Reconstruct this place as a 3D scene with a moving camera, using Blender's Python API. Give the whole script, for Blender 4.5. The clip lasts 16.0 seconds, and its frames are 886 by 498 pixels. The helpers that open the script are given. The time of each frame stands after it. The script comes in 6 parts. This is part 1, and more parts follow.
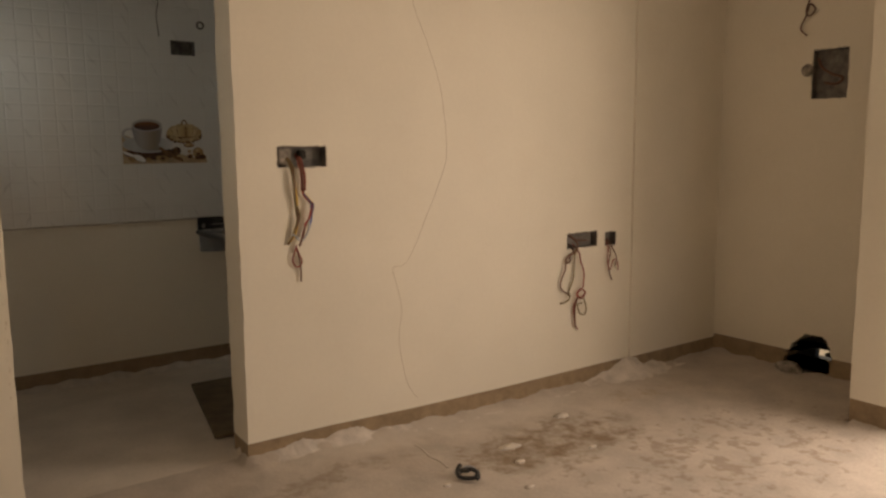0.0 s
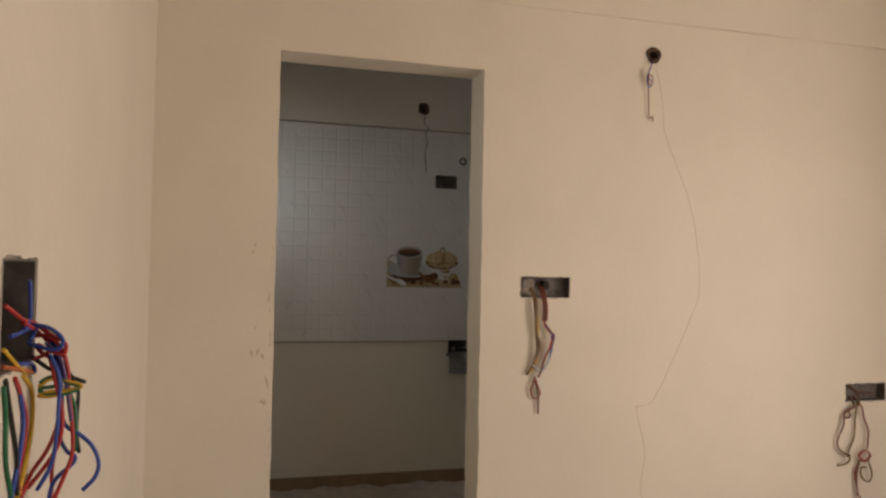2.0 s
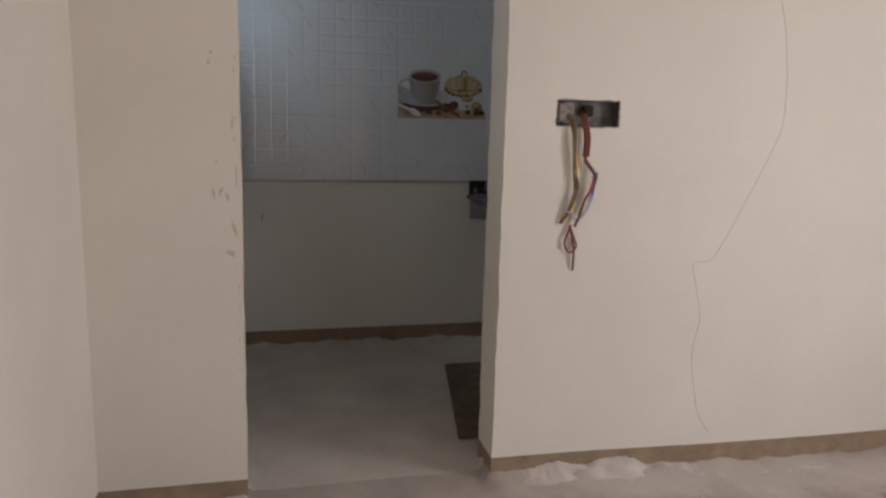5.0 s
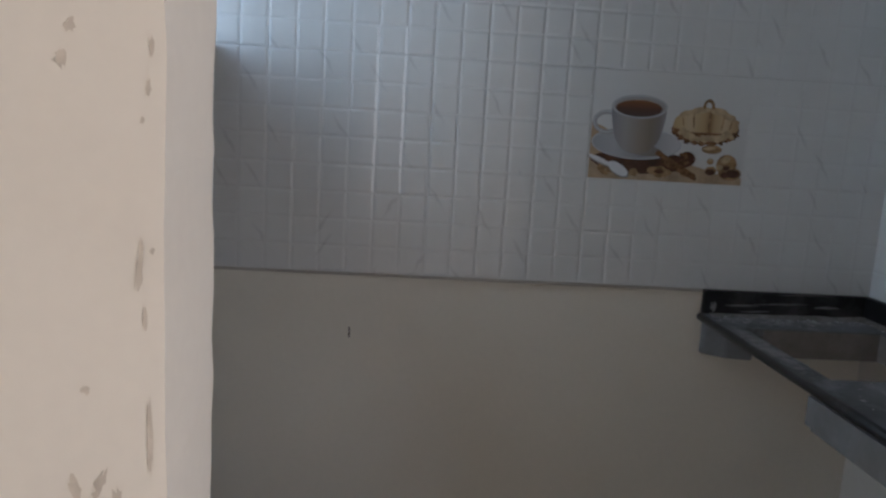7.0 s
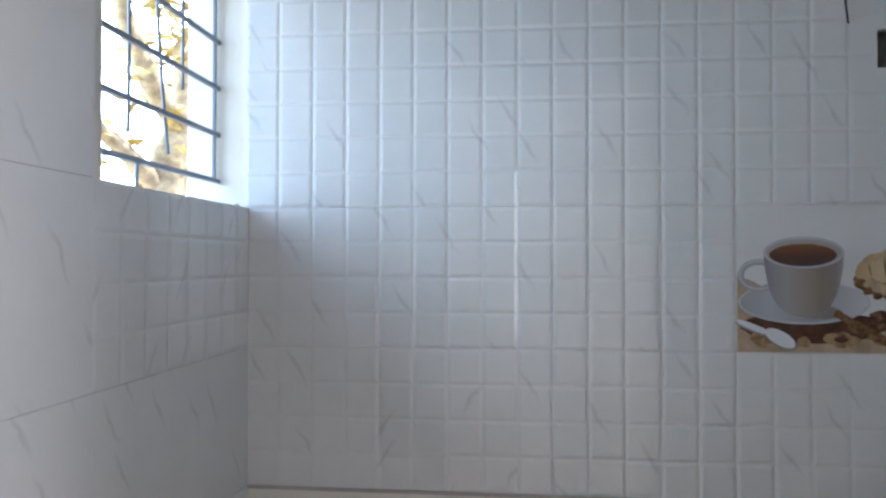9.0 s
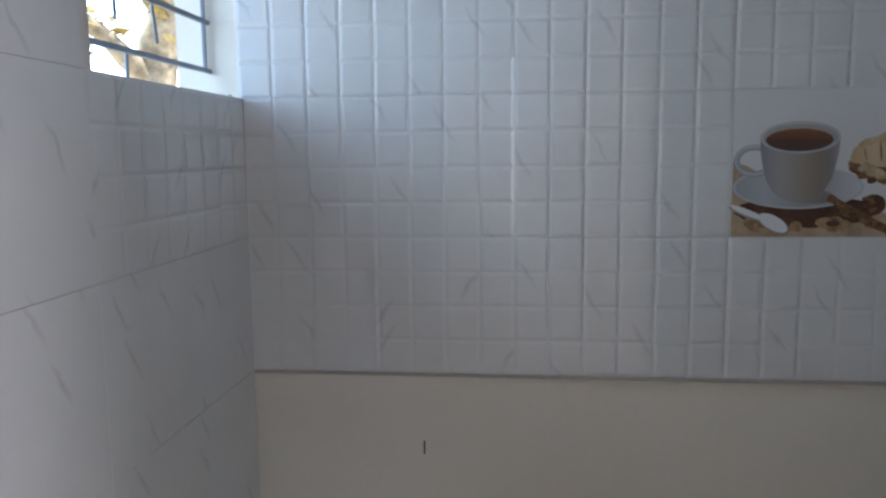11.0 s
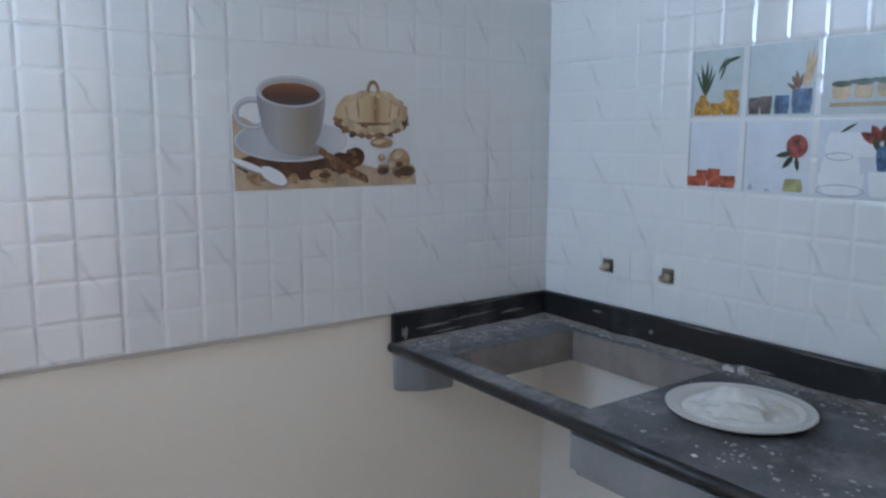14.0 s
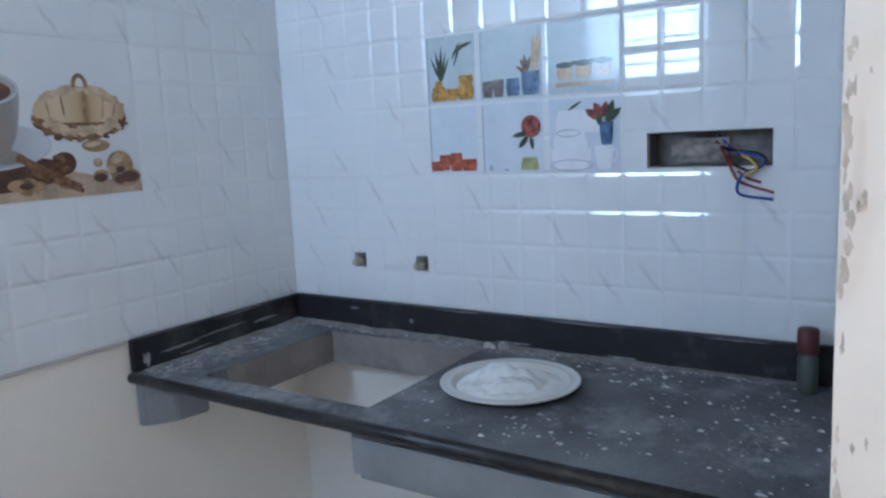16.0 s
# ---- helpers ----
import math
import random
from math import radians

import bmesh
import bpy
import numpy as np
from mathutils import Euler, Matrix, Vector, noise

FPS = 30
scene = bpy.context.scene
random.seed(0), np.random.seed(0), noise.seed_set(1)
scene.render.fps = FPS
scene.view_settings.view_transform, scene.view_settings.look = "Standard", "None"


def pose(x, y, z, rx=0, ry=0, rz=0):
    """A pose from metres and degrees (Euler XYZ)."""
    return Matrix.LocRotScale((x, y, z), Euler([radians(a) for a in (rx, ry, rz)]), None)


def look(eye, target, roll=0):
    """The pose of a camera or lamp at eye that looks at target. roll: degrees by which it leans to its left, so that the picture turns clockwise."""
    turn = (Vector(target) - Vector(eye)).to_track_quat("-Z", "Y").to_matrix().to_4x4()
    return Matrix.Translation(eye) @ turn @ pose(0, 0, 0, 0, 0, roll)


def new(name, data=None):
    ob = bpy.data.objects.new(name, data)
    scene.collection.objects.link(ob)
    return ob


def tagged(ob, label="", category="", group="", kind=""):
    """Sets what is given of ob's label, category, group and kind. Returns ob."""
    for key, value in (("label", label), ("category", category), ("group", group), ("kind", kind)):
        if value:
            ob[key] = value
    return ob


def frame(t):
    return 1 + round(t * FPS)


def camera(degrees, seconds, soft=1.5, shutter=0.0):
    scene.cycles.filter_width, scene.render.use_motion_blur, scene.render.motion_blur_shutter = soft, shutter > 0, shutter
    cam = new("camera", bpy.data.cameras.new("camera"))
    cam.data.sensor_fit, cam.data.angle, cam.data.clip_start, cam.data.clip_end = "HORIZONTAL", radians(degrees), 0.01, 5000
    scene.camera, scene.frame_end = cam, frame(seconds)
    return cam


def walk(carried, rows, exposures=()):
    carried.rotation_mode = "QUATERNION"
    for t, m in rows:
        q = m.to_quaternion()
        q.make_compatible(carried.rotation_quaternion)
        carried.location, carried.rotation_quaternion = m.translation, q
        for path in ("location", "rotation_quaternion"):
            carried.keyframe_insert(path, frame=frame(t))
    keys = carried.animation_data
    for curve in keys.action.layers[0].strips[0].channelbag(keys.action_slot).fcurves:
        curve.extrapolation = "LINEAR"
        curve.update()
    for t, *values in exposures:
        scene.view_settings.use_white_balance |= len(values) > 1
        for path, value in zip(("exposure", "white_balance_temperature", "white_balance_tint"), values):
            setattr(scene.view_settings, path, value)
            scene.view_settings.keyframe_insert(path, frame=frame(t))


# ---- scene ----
cam = camera(60.7, 16.0, soft=2.5)
PATH = [
    (0, (-0.246, -2.759, 1.232), (0.904, -1.144, 0.964), -0.5),
    (0.5, (-0.194, -2.764, 1.239), (0.683, -0.998, 0.905), 0.1),
    (1, (-0.166, -2.752, 1.245), (0.51, -0.904, 0.883), 2.0),
    (1.5, (-0.171, -2.734, 1.249), (0.386, -0.823, 1.057), 2.5),
    (2, (-0.168, -2.761, 1.256), (0.381, -0.838, 1.313), 1.1),
    (2.5, (-0.17, -2.769, 1.263), (0.344, -0.853, 1.524), 0.9),
    (3, (-0.17, -2.753, 1.259), (0.38, -0.842, 1.472), 0.4),
    (3.2, (-0.157, -2.768, 1.255), (0.42, -0.857, 1.373), -0.1),
    (5.3, (0.118, -2.005, 1.193), (0.529, -0.083, 0.824), 1.3),
    (5.5, (0.159, -1.856, 1.214), (0.473, 0.09, 0.877), 1.2),
    (6, (0.169, -1.445, 1.195), (0.229, 0.529, 0.882), 3.1),
    (6.5, (0.172, -1.044, 1.247), (0.256, 0.932, 0.95), 3.1),
    (7, (0.188, -0.62, 1.275), (0.311, 1.351, 0.954), 3.4),
    (7.5, (0.192, -0.333, 1.277), (0.371, 1.632, 0.951), 4.2),
    (8, (0.208, -0.16, 1.316), (0.381, 1.812, 1.031), 2.1),
    (8.5, (0.27, -0.112, 1.337), (0.13, 1.883, 1.299), 1.0),
    (8.6, (0.272, -0.105, 1.339), (0.086, 1.887, 1.342), 0.4),
    (8.7, (0.281, -0.109, 1.339), (0.077, 1.881, 1.374), 0.4),
    (10.8, (0.272, -0.123, 1.359), (0.038, 1.854, 1.169), -1.4),
    (11, (0.281, -0.125, 1.337), (0.076, 1.849, 1.084), -0.6),
    (11.5, (0.233, -0.123, 1.302), (0.223, 1.849, 0.965), 1.8),
    (12, (0.167, -0.103, 1.282), (0.52, 1.846, 1.004), 3.1),
    (12.5, (0.164, -0.07, 1.312), (0.816, 1.794, 0.997), 2.9),
    (13, (0.206, -0.042, 1.291), (0.954, 1.804, 1.109), 1.7),
    (13.5, (0.201, -0.006, 1.275), (1.116, 1.762, 1.085), 0.9),
    (14, (0.154, 0.004, 1.267), (1.315, 1.605, 0.974), 0.2),
    (14.5, (0.145, 0.019, 1.262), (1.441, 1.504, 0.922), -0.5),
    (15, (0.153, 0.037, 1.259), (1.485, 1.484, 0.9), -1.2),
    (15.5, (0.165, 0.071, 1.253), (1.63, 1.392, 0.921), -1.5),
    (16, (0.169, 0.102, 1.24), (1.822, 1.189, 0.944), -2.7),
]
walk(cam, [(t, look(eye, target, roll)) for t, eye, target, roll in PATH],
     [(0, -0.44, 7900, 12), (0.6, -0.2, 7350, 12), (1.5, -0.15, 6950, 12), (3.2, -0.18, 6550, 12), (5.3, -0.08, 5450, 10), (6.5, 0.0, 5320, 9), (7, 0.43, 5300, 10), (7.5, 0.95, 5300, 10), (8, 1.28, 5300, 10), (8.5, 1.3, 5250, 10),
      (11, 0.84, 5180, 10), (11.5, 1.12, 5180, 10), (12, 1.4, 5180, 10), (13, 1.56, 5110, 10), (14, 1.72, 4950, 10), (16, 1.92, 4680, 10)])

# ---- plan, metres ----
T = 0.16                      # partition thickness
DW, DH = 0.775, 2.039         # doorway
XL, XR, XA = -0.42, 3.19, 3.75  # living room: left wall, right wall, alcove back
YB = -4.6                     # wall behind
KL, KR, KD = -0.336, 1.608, 1.52  # kitchen: left, right, back
LINE, TH, TW = 0.847, 0.306, 0.4505  # tile field
TT = 0.008                    # tile thickness
CEIL = 2.75
STRIP = 0.08                  # bare band under the paint
WY0, WZ0, WZ1 = 0.933, LINE + 2 * TH, 2.08  # kitchen window
CZ, CX = 0.777, 1.094           # counter top, its front

# ---- light ----
world = bpy.data.worlds.new("world")
scene.world = world
world.use_nodes = True
wn = world.node_tree
sky = wn.nodes.new("ShaderNodeTexSky")
sky.sky_type = "NISHITA"
sky.sun_disc = False
sky.sun_elevation, sky.sun_rotation = radians(50.6), radians(56.8)
wn.links.new(sky.outputs[0], wn.nodes["Background"].inputs[0])
wn.nodes["Background"].inputs[1].default_value = 0.15


def lamp(name, kind, m, energy, color, **kw):
    d = bpy.data.lights.new(name, kind)
    d.energy, d.color = energy, color
    for k, v in kw.items():
        setattr(d, k, v)
    ob = new(name, d)
    ob.matrix_world = m
    return ob


sun = lamp("sun", "SUN", look((5.5, 3.6, 8), (0, 0, 0)), 5.0, (1, 0.93, 0.82), angle=radians(0.5))
# daylight from the right, standing in an assumed, unseen balcony doorway of the living room
lamp("assumed_balcony_daylight", "AREA", look((XR + 0.1, -1.85, 1.1), (XR - 1, -1.85, 1.1)), 50, (1, 0.84, 0.735), shape="RECTANGLE", size=0.9, size_y=1.9)

# added fill daylight in an assumed, never seen window behind the start
ADDED_WIN = (1.85, 3.1, 0.5, 2.35)
lamp("added_window_daylight", "AREA", look(((ADDED_WIN[0] + ADDED_WIN[1]) / 2, YB - 0.1, 1.42), ((ADDED_WIN[0] + ADDED_WIN[1]) / 2, YB + 1, 1.42)), 9, (1, 0.84, 0.735), shape="RECTANGLE", size=1.2, size_y=1.8)


# ---- materials ----
def mat(name, base, rough=0.6, metal=0.0, var=0.06, scale=6.0, grain=60.0, bump=0.1, dist=0.003, dark=None, stain=0.0, stain_scale=1.5, extra=None):
    m = bpy.data.materials.new(name)
    m.use_nodes = True
    nt = m.node_tree
    N, L = nt.nodes, nt.links
    p = N["Principled BSDF"]
    p.inputs["Roughness"].default_value, p.inputs["Metallic"].default_value = rough, metal
    geo = N.new("ShaderNodeNewGeometry")
    n1 = N.new("ShaderNodeTexNoise")
    n1.inputs["Scale"].default_value, n1.inputs["Detail"].default_value = scale, 6
    n2 = N.new("ShaderNodeTexNoise")
    n2.inputs["Scale"].default_value, n2.inputs["Detail"].default_value = grain, 4
    for n in (n1, n2):
        L.new(geo.outputs["Position"], n.inputs["Vector"])
    add = N.new("ShaderNodeMath")
    add.operation = "MULTIPLY_ADD"
    L.new(n2.outputs[0], add.inputs[0])
    add.inputs[1].default_value = 0.35
    L.new(n1.outputs[0], add.inputs[2])
    ramp = N.new("ShaderNodeMapRange")
    ramp.inputs[1].default_value, ramp.inputs[2].default_value = 0.4, 0.95
    L.new(add.outputs[0], ramp.inputs[0])
    mix = N.new("ShaderNodeMix")
    mix.data_type = "RGBA"
    L.new(ramp.outputs[0], mix.inputs[0])
    lo = dark if dark else tuple(c * (1 - var * 2) for c in base)
    mix.inputs[6].default_value = (*lo, 1)
    mix.inputs[7].default_value = (*[min(1, c * (1 + var)) for c in base], 1)
    out = mix.outputs[2]
    if stain > 0:
        n3 = N.new("ShaderNodeTexNoise")
        n3.inputs["Scale"].default_value, n3.inputs["Detail"].default_value, n3.inputs["Roughness"].default_value = stain_scale, 8, 0.65
        L.new(geo.outputs["Position"], n3.inputs["Vector"])
        r3 = N.new("ShaderNodeMapRange")
        r3.inputs[1].default_value, r3.inputs[2].default_value, r3.inputs[4].default_value = 0.52, 0.72, stain
        L.new(n3.outputs[0], r3.inputs[0])
        m3 = N.new("ShaderNodeMix")
        m3.data_type = "RGBA"
        L.new(r3.outputs[0], m3.inputs[0])
        L.new(out, m3.inputs[6])
        m3.inputs[7].default_value = (*(extra or tuple(c * 0.5 for c in base)), 1)
        out = m3.outputs[2]
    L.new(out, p.inputs["Base Color"])
    if bump > 0:
        b = N.new("ShaderNodeBump")
        b.inputs["Strength"].default_value, b.inputs["Distance"].default_value = bump, dist
        L.new(add.outputs[0], b.inputs["Height"])
        L.new(b.outputs[0], p.inputs["Normal"])
    return m


def tile_mat():
    m = mat("glazed_tile", (0.71, 0.72, 0.725), rough=0.035, var=0.02, scale=8, grain=40, bump=0.015, dist=0.001)
    nt = m.node_tree
    N, L = nt.nodes, nt.links
    p = N["Principled BSDF"]
    p.inputs["IOR"].default_value = 1.7
    tc = N.new("ShaderNodeTexCoord")
    noise_n = N.new("ShaderNodeTexNoise")
    noise_n.inputs["Scale"].default_value = 22
    L.new(tc.outputs["Object"], noise_n.inputs["Vector"])
    vm = N.new("ShaderNodeVectorMath")
    vm.operation = "MULTIPLY_ADD"
    L.new(noise_n.outputs["Color"], vm.inputs[0])
    vm.inputs[1].default_value = (0.025, 0.0, 0.025)
    info = N.new("ShaderNodeObjectInfo")
    turned = N.new("ShaderNodeMath")
    turned.operation = "GREATER_THAN"
    L.new(info.outputs["Random"], turned.inputs[0])
    turned.inputs[1].default_value = 0.88
    flip = N.new("ShaderNodeMath")
    flip.operation = "MULTIPLY_ADD"
    L.new(turned.outputs[0], flip.inputs[0])
    flip.inputs[1].default_value, flip.inputs[2].default_value = -2, 1
    cx = N.new("ShaderNodeCombineXYZ")
    L.new(flip.outputs[0], cx.inputs[0])
    cx.inputs[1].default_value = cx.inputs[2].default_value = 1
    mirror = N.new("ShaderNodeVectorMath")
    mirror.operation = "MULTIPLY"
    L.new(tc.outputs["Object"], mirror.inputs[0])
    L.new(cx.outputs[0], mirror.inputs[1])
    shift = N.new("ShaderNodeVectorMath")
    shift.operation = "MULTIPLY_ADD"
    L.new(info.outputs["Random"], shift.inputs[0])
    shift.inputs[1].default_value = (31, 0, 17)
    L.new(mirror.outputs[0], shift.inputs[2])
    L.new(shift.outputs[0], vm.inputs[2])
    comb = N.new("ShaderNodeCombineXYZ")
    for k, axis in enumerate(((0.84 * 5.8, 0, 0.54 * 5.8), (0.54 * 5.8, 0, -0.84 * 5.8))):
        dot = N.new("ShaderNodeVectorMath")
        dot.operation = "DOT_PRODUCT"
        L.new(vm.outputs[0], dot.inputs[0])
        dot.inputs[1].default_value = axis
        L.new(dot.outputs["Value"], comb.inputs[k])
    vo = N.new("ShaderNodeTexVoronoi")
    vo.voronoi_dimensions = "2D"
    vo.inputs["Scale"].default_value = 1.0
    L.new(comb.outputs[0], vo.inputs["Vector"])
    sub = N.new("ShaderNodeVectorMath")
    sub.operation = "SUBTRACT"
    L.new(comb.outputs[0], sub.inputs[0])
    L.new(vo.outputs["Position"], sub.inputs[1])
    mul = N.new("ShaderNodeVectorMath")
    mul.operation = "MULTIPLY"
    L.new(sub.outputs[0], mul.inputs[0])
    mul.inputs[1].default_value = (27, 3.2, 0)
    ln = N.new("ShaderNodeVectorMath")
    ln.operation = "LENGTH"
    L.new(mul.outputs[0], ln.inputs[0])
    mr = N.new("ShaderNodeMapRange")
    mr.inputs[1].default_value, mr.inputs[2].default_value, mr.inputs[3].default_value, mr.inputs[4].default_value = 0.05, 1.0, 0.45, 0.0
    L.new(ln.outputs["Value"], mr.inputs[0])
    mx = N.new("ShaderNodeMix")
    mx.data_type = "RGBA"
    L.new(mr.outputs[0], mx.inputs[0])
    src = p.inputs["Base Color"].links[0].from_socket
    L.new(src, mx.inputs[6])
    mx.inputs[7].default_value = (0.42, 0.42, 0.44, 1)
    L.new(mx.outputs[2], p.inputs["Base Color"])
    return m


def add_zones(m, zones, coarse=4.5, grit_scale=16, wx=0.25, wy=0.21):
    """Worn, dusted or lightened patches with ragged edges; each zone: centre, radii, strength, speckle, colour."""
    nt = m.node_tree
    N, L = nt.nodes, nt.links
    p = N["Principled BSDF"]
    geo = N.new("ShaderNodeNewGeometry")

    def noise_at(scale, detail):
        n = N.new("ShaderNodeTexNoise")
        n.inputs["Scale"].default_value, n.inputs["Detail"].default_value, n.inputs["Roughness"].default_value = scale, detail, 0.62
        L.new(geo.outputs["Position"], n.inputs["Vector"])
        return n

    def sums(op, a, b, c=None):
        n = N.new("ShaderNodeMath")
        n.operation = op
        for k, v in enumerate((a, b, c)):
            if v is None:
                continue
            if isinstance(v, (int, float)):
                n.inputs[k].default_value = v
            else:
                L.new(v, n.inputs[k])
        return n.outputs[0]

    warp = N.new("ShaderNodeVectorMath")
    warp.operation = "MULTIPLY_ADD"
    L.new(noise_at(coarse, 7).outputs["Color"], warp.inputs[0])
    warp.inputs[1].default_value = (2 * wx, 2 * wy, 0)
    L.new(geo.outputs["Position"], warp.inputs[2])
    fine = noise_at(grit_scale, 9).outputs[0]
    src = p.inputs["Base Color"].links[0].from_socket
    for (cx, cy), (rx, ry), top, speckle, tone in zones:
        off = N.new("ShaderNodeVectorMath")
        off.operation = "MULTIPLY_ADD"
        L.new(warp.outputs[0], off.inputs[0])
        off.inputs[1].default_value = (1 / rx, 1 / ry, 0)
        off.inputs[2].default_value = (-(cx + wx) / rx, -(cy + wy) / ry, 0)
        ln = N.new("ShaderNodeVectorMath")
        ln.operation = "LENGTH"
        L.new(off.outputs[0], ln.inputs[0])
        reach = sums("MULTIPLY_ADD", ln.outputs["Value"], -1.0, 1.0)
        grit = sums("MULTIPLY_ADD", fine, 4.0 * speckle, -2.0 * speckle - 0.32 * speckle)
        r = N.new("ShaderNodeMapRange")
        r.interpolation_type = "SMOOTHSTEP"
        r.inputs[1].default_value, r.inputs[2].default_value, r.inputs[4].default_value = 0.0, 0.75, top
        L.new(sums("ADD", sums("MINIMUM", reach, 0.6), grit), r.inputs[0])
        near = N.new("ShaderNodeMapRange")
        near.inputs[1].default_value, near.inputs[2].default_value = -0.25, 0.1
        L.new(reach, near.inputs[0])
        mx = N.new("ShaderNodeMix")
        mx.data_type = "RGBA"
        L.new(sums("MULTIPLY", r.outputs[0], near.outputs[0]), mx.inputs[0])
        L.new(src, mx.inputs[6])
        mx.inputs[7].default_value = (*tone, 1)
        src = mx.outputs[2]
    L.new(src, p.inputs["Base Color"])
    return m


def floor_mat():
    """Pale plaster dust over concrete, worn through to a damp brown screed in a few places, and lightened before the
    doorway.
    """
    m = mat("dusty_concrete", (0.52, 0.465, 0.41), rough=0.95, var=0.13, scale=5, grain=70, bump=0.6, dist=0.008, stain=0.4, stain_scale=2.2, extra=(0.37, 0.305, 0.24))
    # second zone: paler colour in place of light missing on the floor at the doorway
    return add_zones(m, (((1.7, -0.1), (1.4, 0.17), 0.75, 0.2, (0.61, 0.56, 0.5)), ((0.2, -0.75), (0.9, 0.55), 0.7, 0.35, (0.62, 0.57, 0.51)), ((1.95, -0.5), (0.7, 0.3), 0.95, 0.45, (0.23, 0.165, 0.105)), ((0.95, -0.3), (0.5, 0.12), 0.7, 0.5, (0.28, 0.215, 0.155)),
                                                   ((2.5, -1.0), (0.85, 0.5), 0.58, 1.4, (0.27, 0.2, 0.145)), ((2.75, -0.28), (0.3, 0.1), 0.45, 0.8, (0.36, 0.27, 0.17))))


PAINT = mat("cream_paint", (0.735, 0.69, 0.6), rough=0.62, var=0.035, scale=2.2, grain=55, bump=0.12, dist=0.002, stain=0.12, stain_scale=3.0, extra=(0.6, 0.51, 0.4))
WHITE = mat("white_distemper", (0.68, 0.66, 0.62), rough=0.7, var=0.04, scale=3, bump=0.12, dist=0.002)
KPAINT = mat("kitchen_cream_paint", (0.8, 0.77, 0.69), rough=0.55, var=0.03, scale=2.5, bump=0.1, dist=0.002)
PLASTER = mat("bare_plaster", (0.31, 0.23, 0.15), rough=0.95, var=0.15, scale=14, bump=0.4, dist=0.006)
# bare render, darkened so the colour holds the shade inside the wall recesses
RAW_SHADED = mat("raw_render_shaded", (0.11, 0.08, 0.055), rough=0.95, var=0.25, scale=25, bump=0.5, dist=0.006)
FLOOR = floor_mat()
TILE = tile_mat()
FLATTILE = mat("decor_glaze", (0.69, 0.7, 0.705), rough=0.08, var=0.02, bump=0.0)
GROUT = mat("grout", (0.5, 0.47, 0.43), rough=0.9, var=0.1)
GRANITE = mat("dusty_granite", (0.155, 0.155, 0.16), rough=0.65, var=0.35, scale=5, grain=150, bump=0.12, dist=0.001, stain=0.9, stain_scale=7, extra=(0.32, 0.315, 0.315))
add_zones(GRANITE, (((1.3, 1.43), (0.32, 0.06), 0.75, 0.8, (0.4, 0.375, 0.35)), ((1.12, 1.15), (0.035, 0.35), 0.55, 0.5, (0.36, 0.34, 0.32)), ((1.57, 0.75), (0.05, 0.7), 0.6, 0.7, (0.42, 0.39, 0.36)),
                    ((1.22, 0.62), (0.05, 0.12), 0.7, 0.4, (0.09, 0.085, 0.08)), ((1.38, 0.45), (0.12, 0.09), 0.6, 0.5, (0.1, 0.092, 0.085)), ((1.3, 0.3), (0.16, 0.07), 0.5, 0.9, (0.34, 0.32, 0.3))), 18, 70, 0.04, 0.04)
BLACK = mat("black_granite", (0.013, 0.013, 0.015), rough=0.42, var=0.3, scale=20, bump=0.02, stain=0.35, stain_scale=9, extra=(0.2, 0.19, 0.185))
CONC = mat("grey_concrete", (0.22, 0.225, 0.23), rough=0.9, var=0.12, scale=10, bump=0.35, dist=0.004)
BOXMET = mat("galvanised_box", (0.17, 0.16, 0.15), rough=0.6, metal=0.25, var=0.3, scale=25, bump=0.1, stain=0.5, stain_scale=20, extra=(0.24, 0.2, 0.16))
INNER = mat("brown_grey_mortar", (0.25, 0.228, 0.21), rough=0.95, var=0.15, scale=12, bump=0.4, dist=0.004)
DARK = mat("dark_cavity", (0.035, 0.03, 0.025), rough=0.95, var=0.3, scale=25, bump=0.5)
CEMENT = mat("rough_mortar", (0.3, 0.27, 0.24), rough=0.95, var=0.3, scale=30, bump=0.6, dist=0.01)
# paint colour lightened to take in the window's glare on the bars
IRON = mat("painted_iron", (0.24, 0.27, 0.33), rough=0.5, var=0.1, bump=0.05)
BRASS = mat("dusty_brass", (0.45, 0.39, 0.3), rough=0.6, metal=0.3, var=0.25, scale=60)
PLASTIC = mat("white_plastic", (0.62, 0.6, 0.56), rough=0.4, var=0.04)
POWDER = mat("white_cement_powder", (0.76, 0.745, 0.715), rough=0.95, var=0.06, scale=30, bump=0.4, stain=0.5, stain_scale=22, extra=(0.55, 0.46, 0.34))
SACK = mat("brown_board", (0.17, 0.13, 0.085), rough=0.95, var=0.2, scale=15, grain=200, bump=0.5)


def plain(name, c, rough=0.4):
    return mat(name, c, rough=rough, var=0.08, bump=0.0)


RED, BLUE = plain("red_pvc", (0.45, 0.03, 0.03)), plain("blue_pvc", (0.03, 0.08, 0.4))
YELLOW, GREEN = plain("yellow_pvc", (0.65, 0.42, 0.04)), plain("green_pvc", (0.02, 0.16, 0.07))
BLK, BROWN = plain("black_pvc", (0.015, 0.015, 0.015)), plain("dusty_brown_pvc", (0.14, 0.062, 0.036))
PALEW = plain("pale_blue_pvc", (0.38, 0.42, 0.48))
MAROON, OLIVE, PURPLE, ORANGE = plain("maroon_pvc", (0.24, 0.05, 0.035)), plain("olive_pvc", (0.17, 0.125, 0.045)), plain("purple_pvc", (0.1, 0.06, 0.2)), plain("orange_pvc", (0.5, 0.13, 0.04))


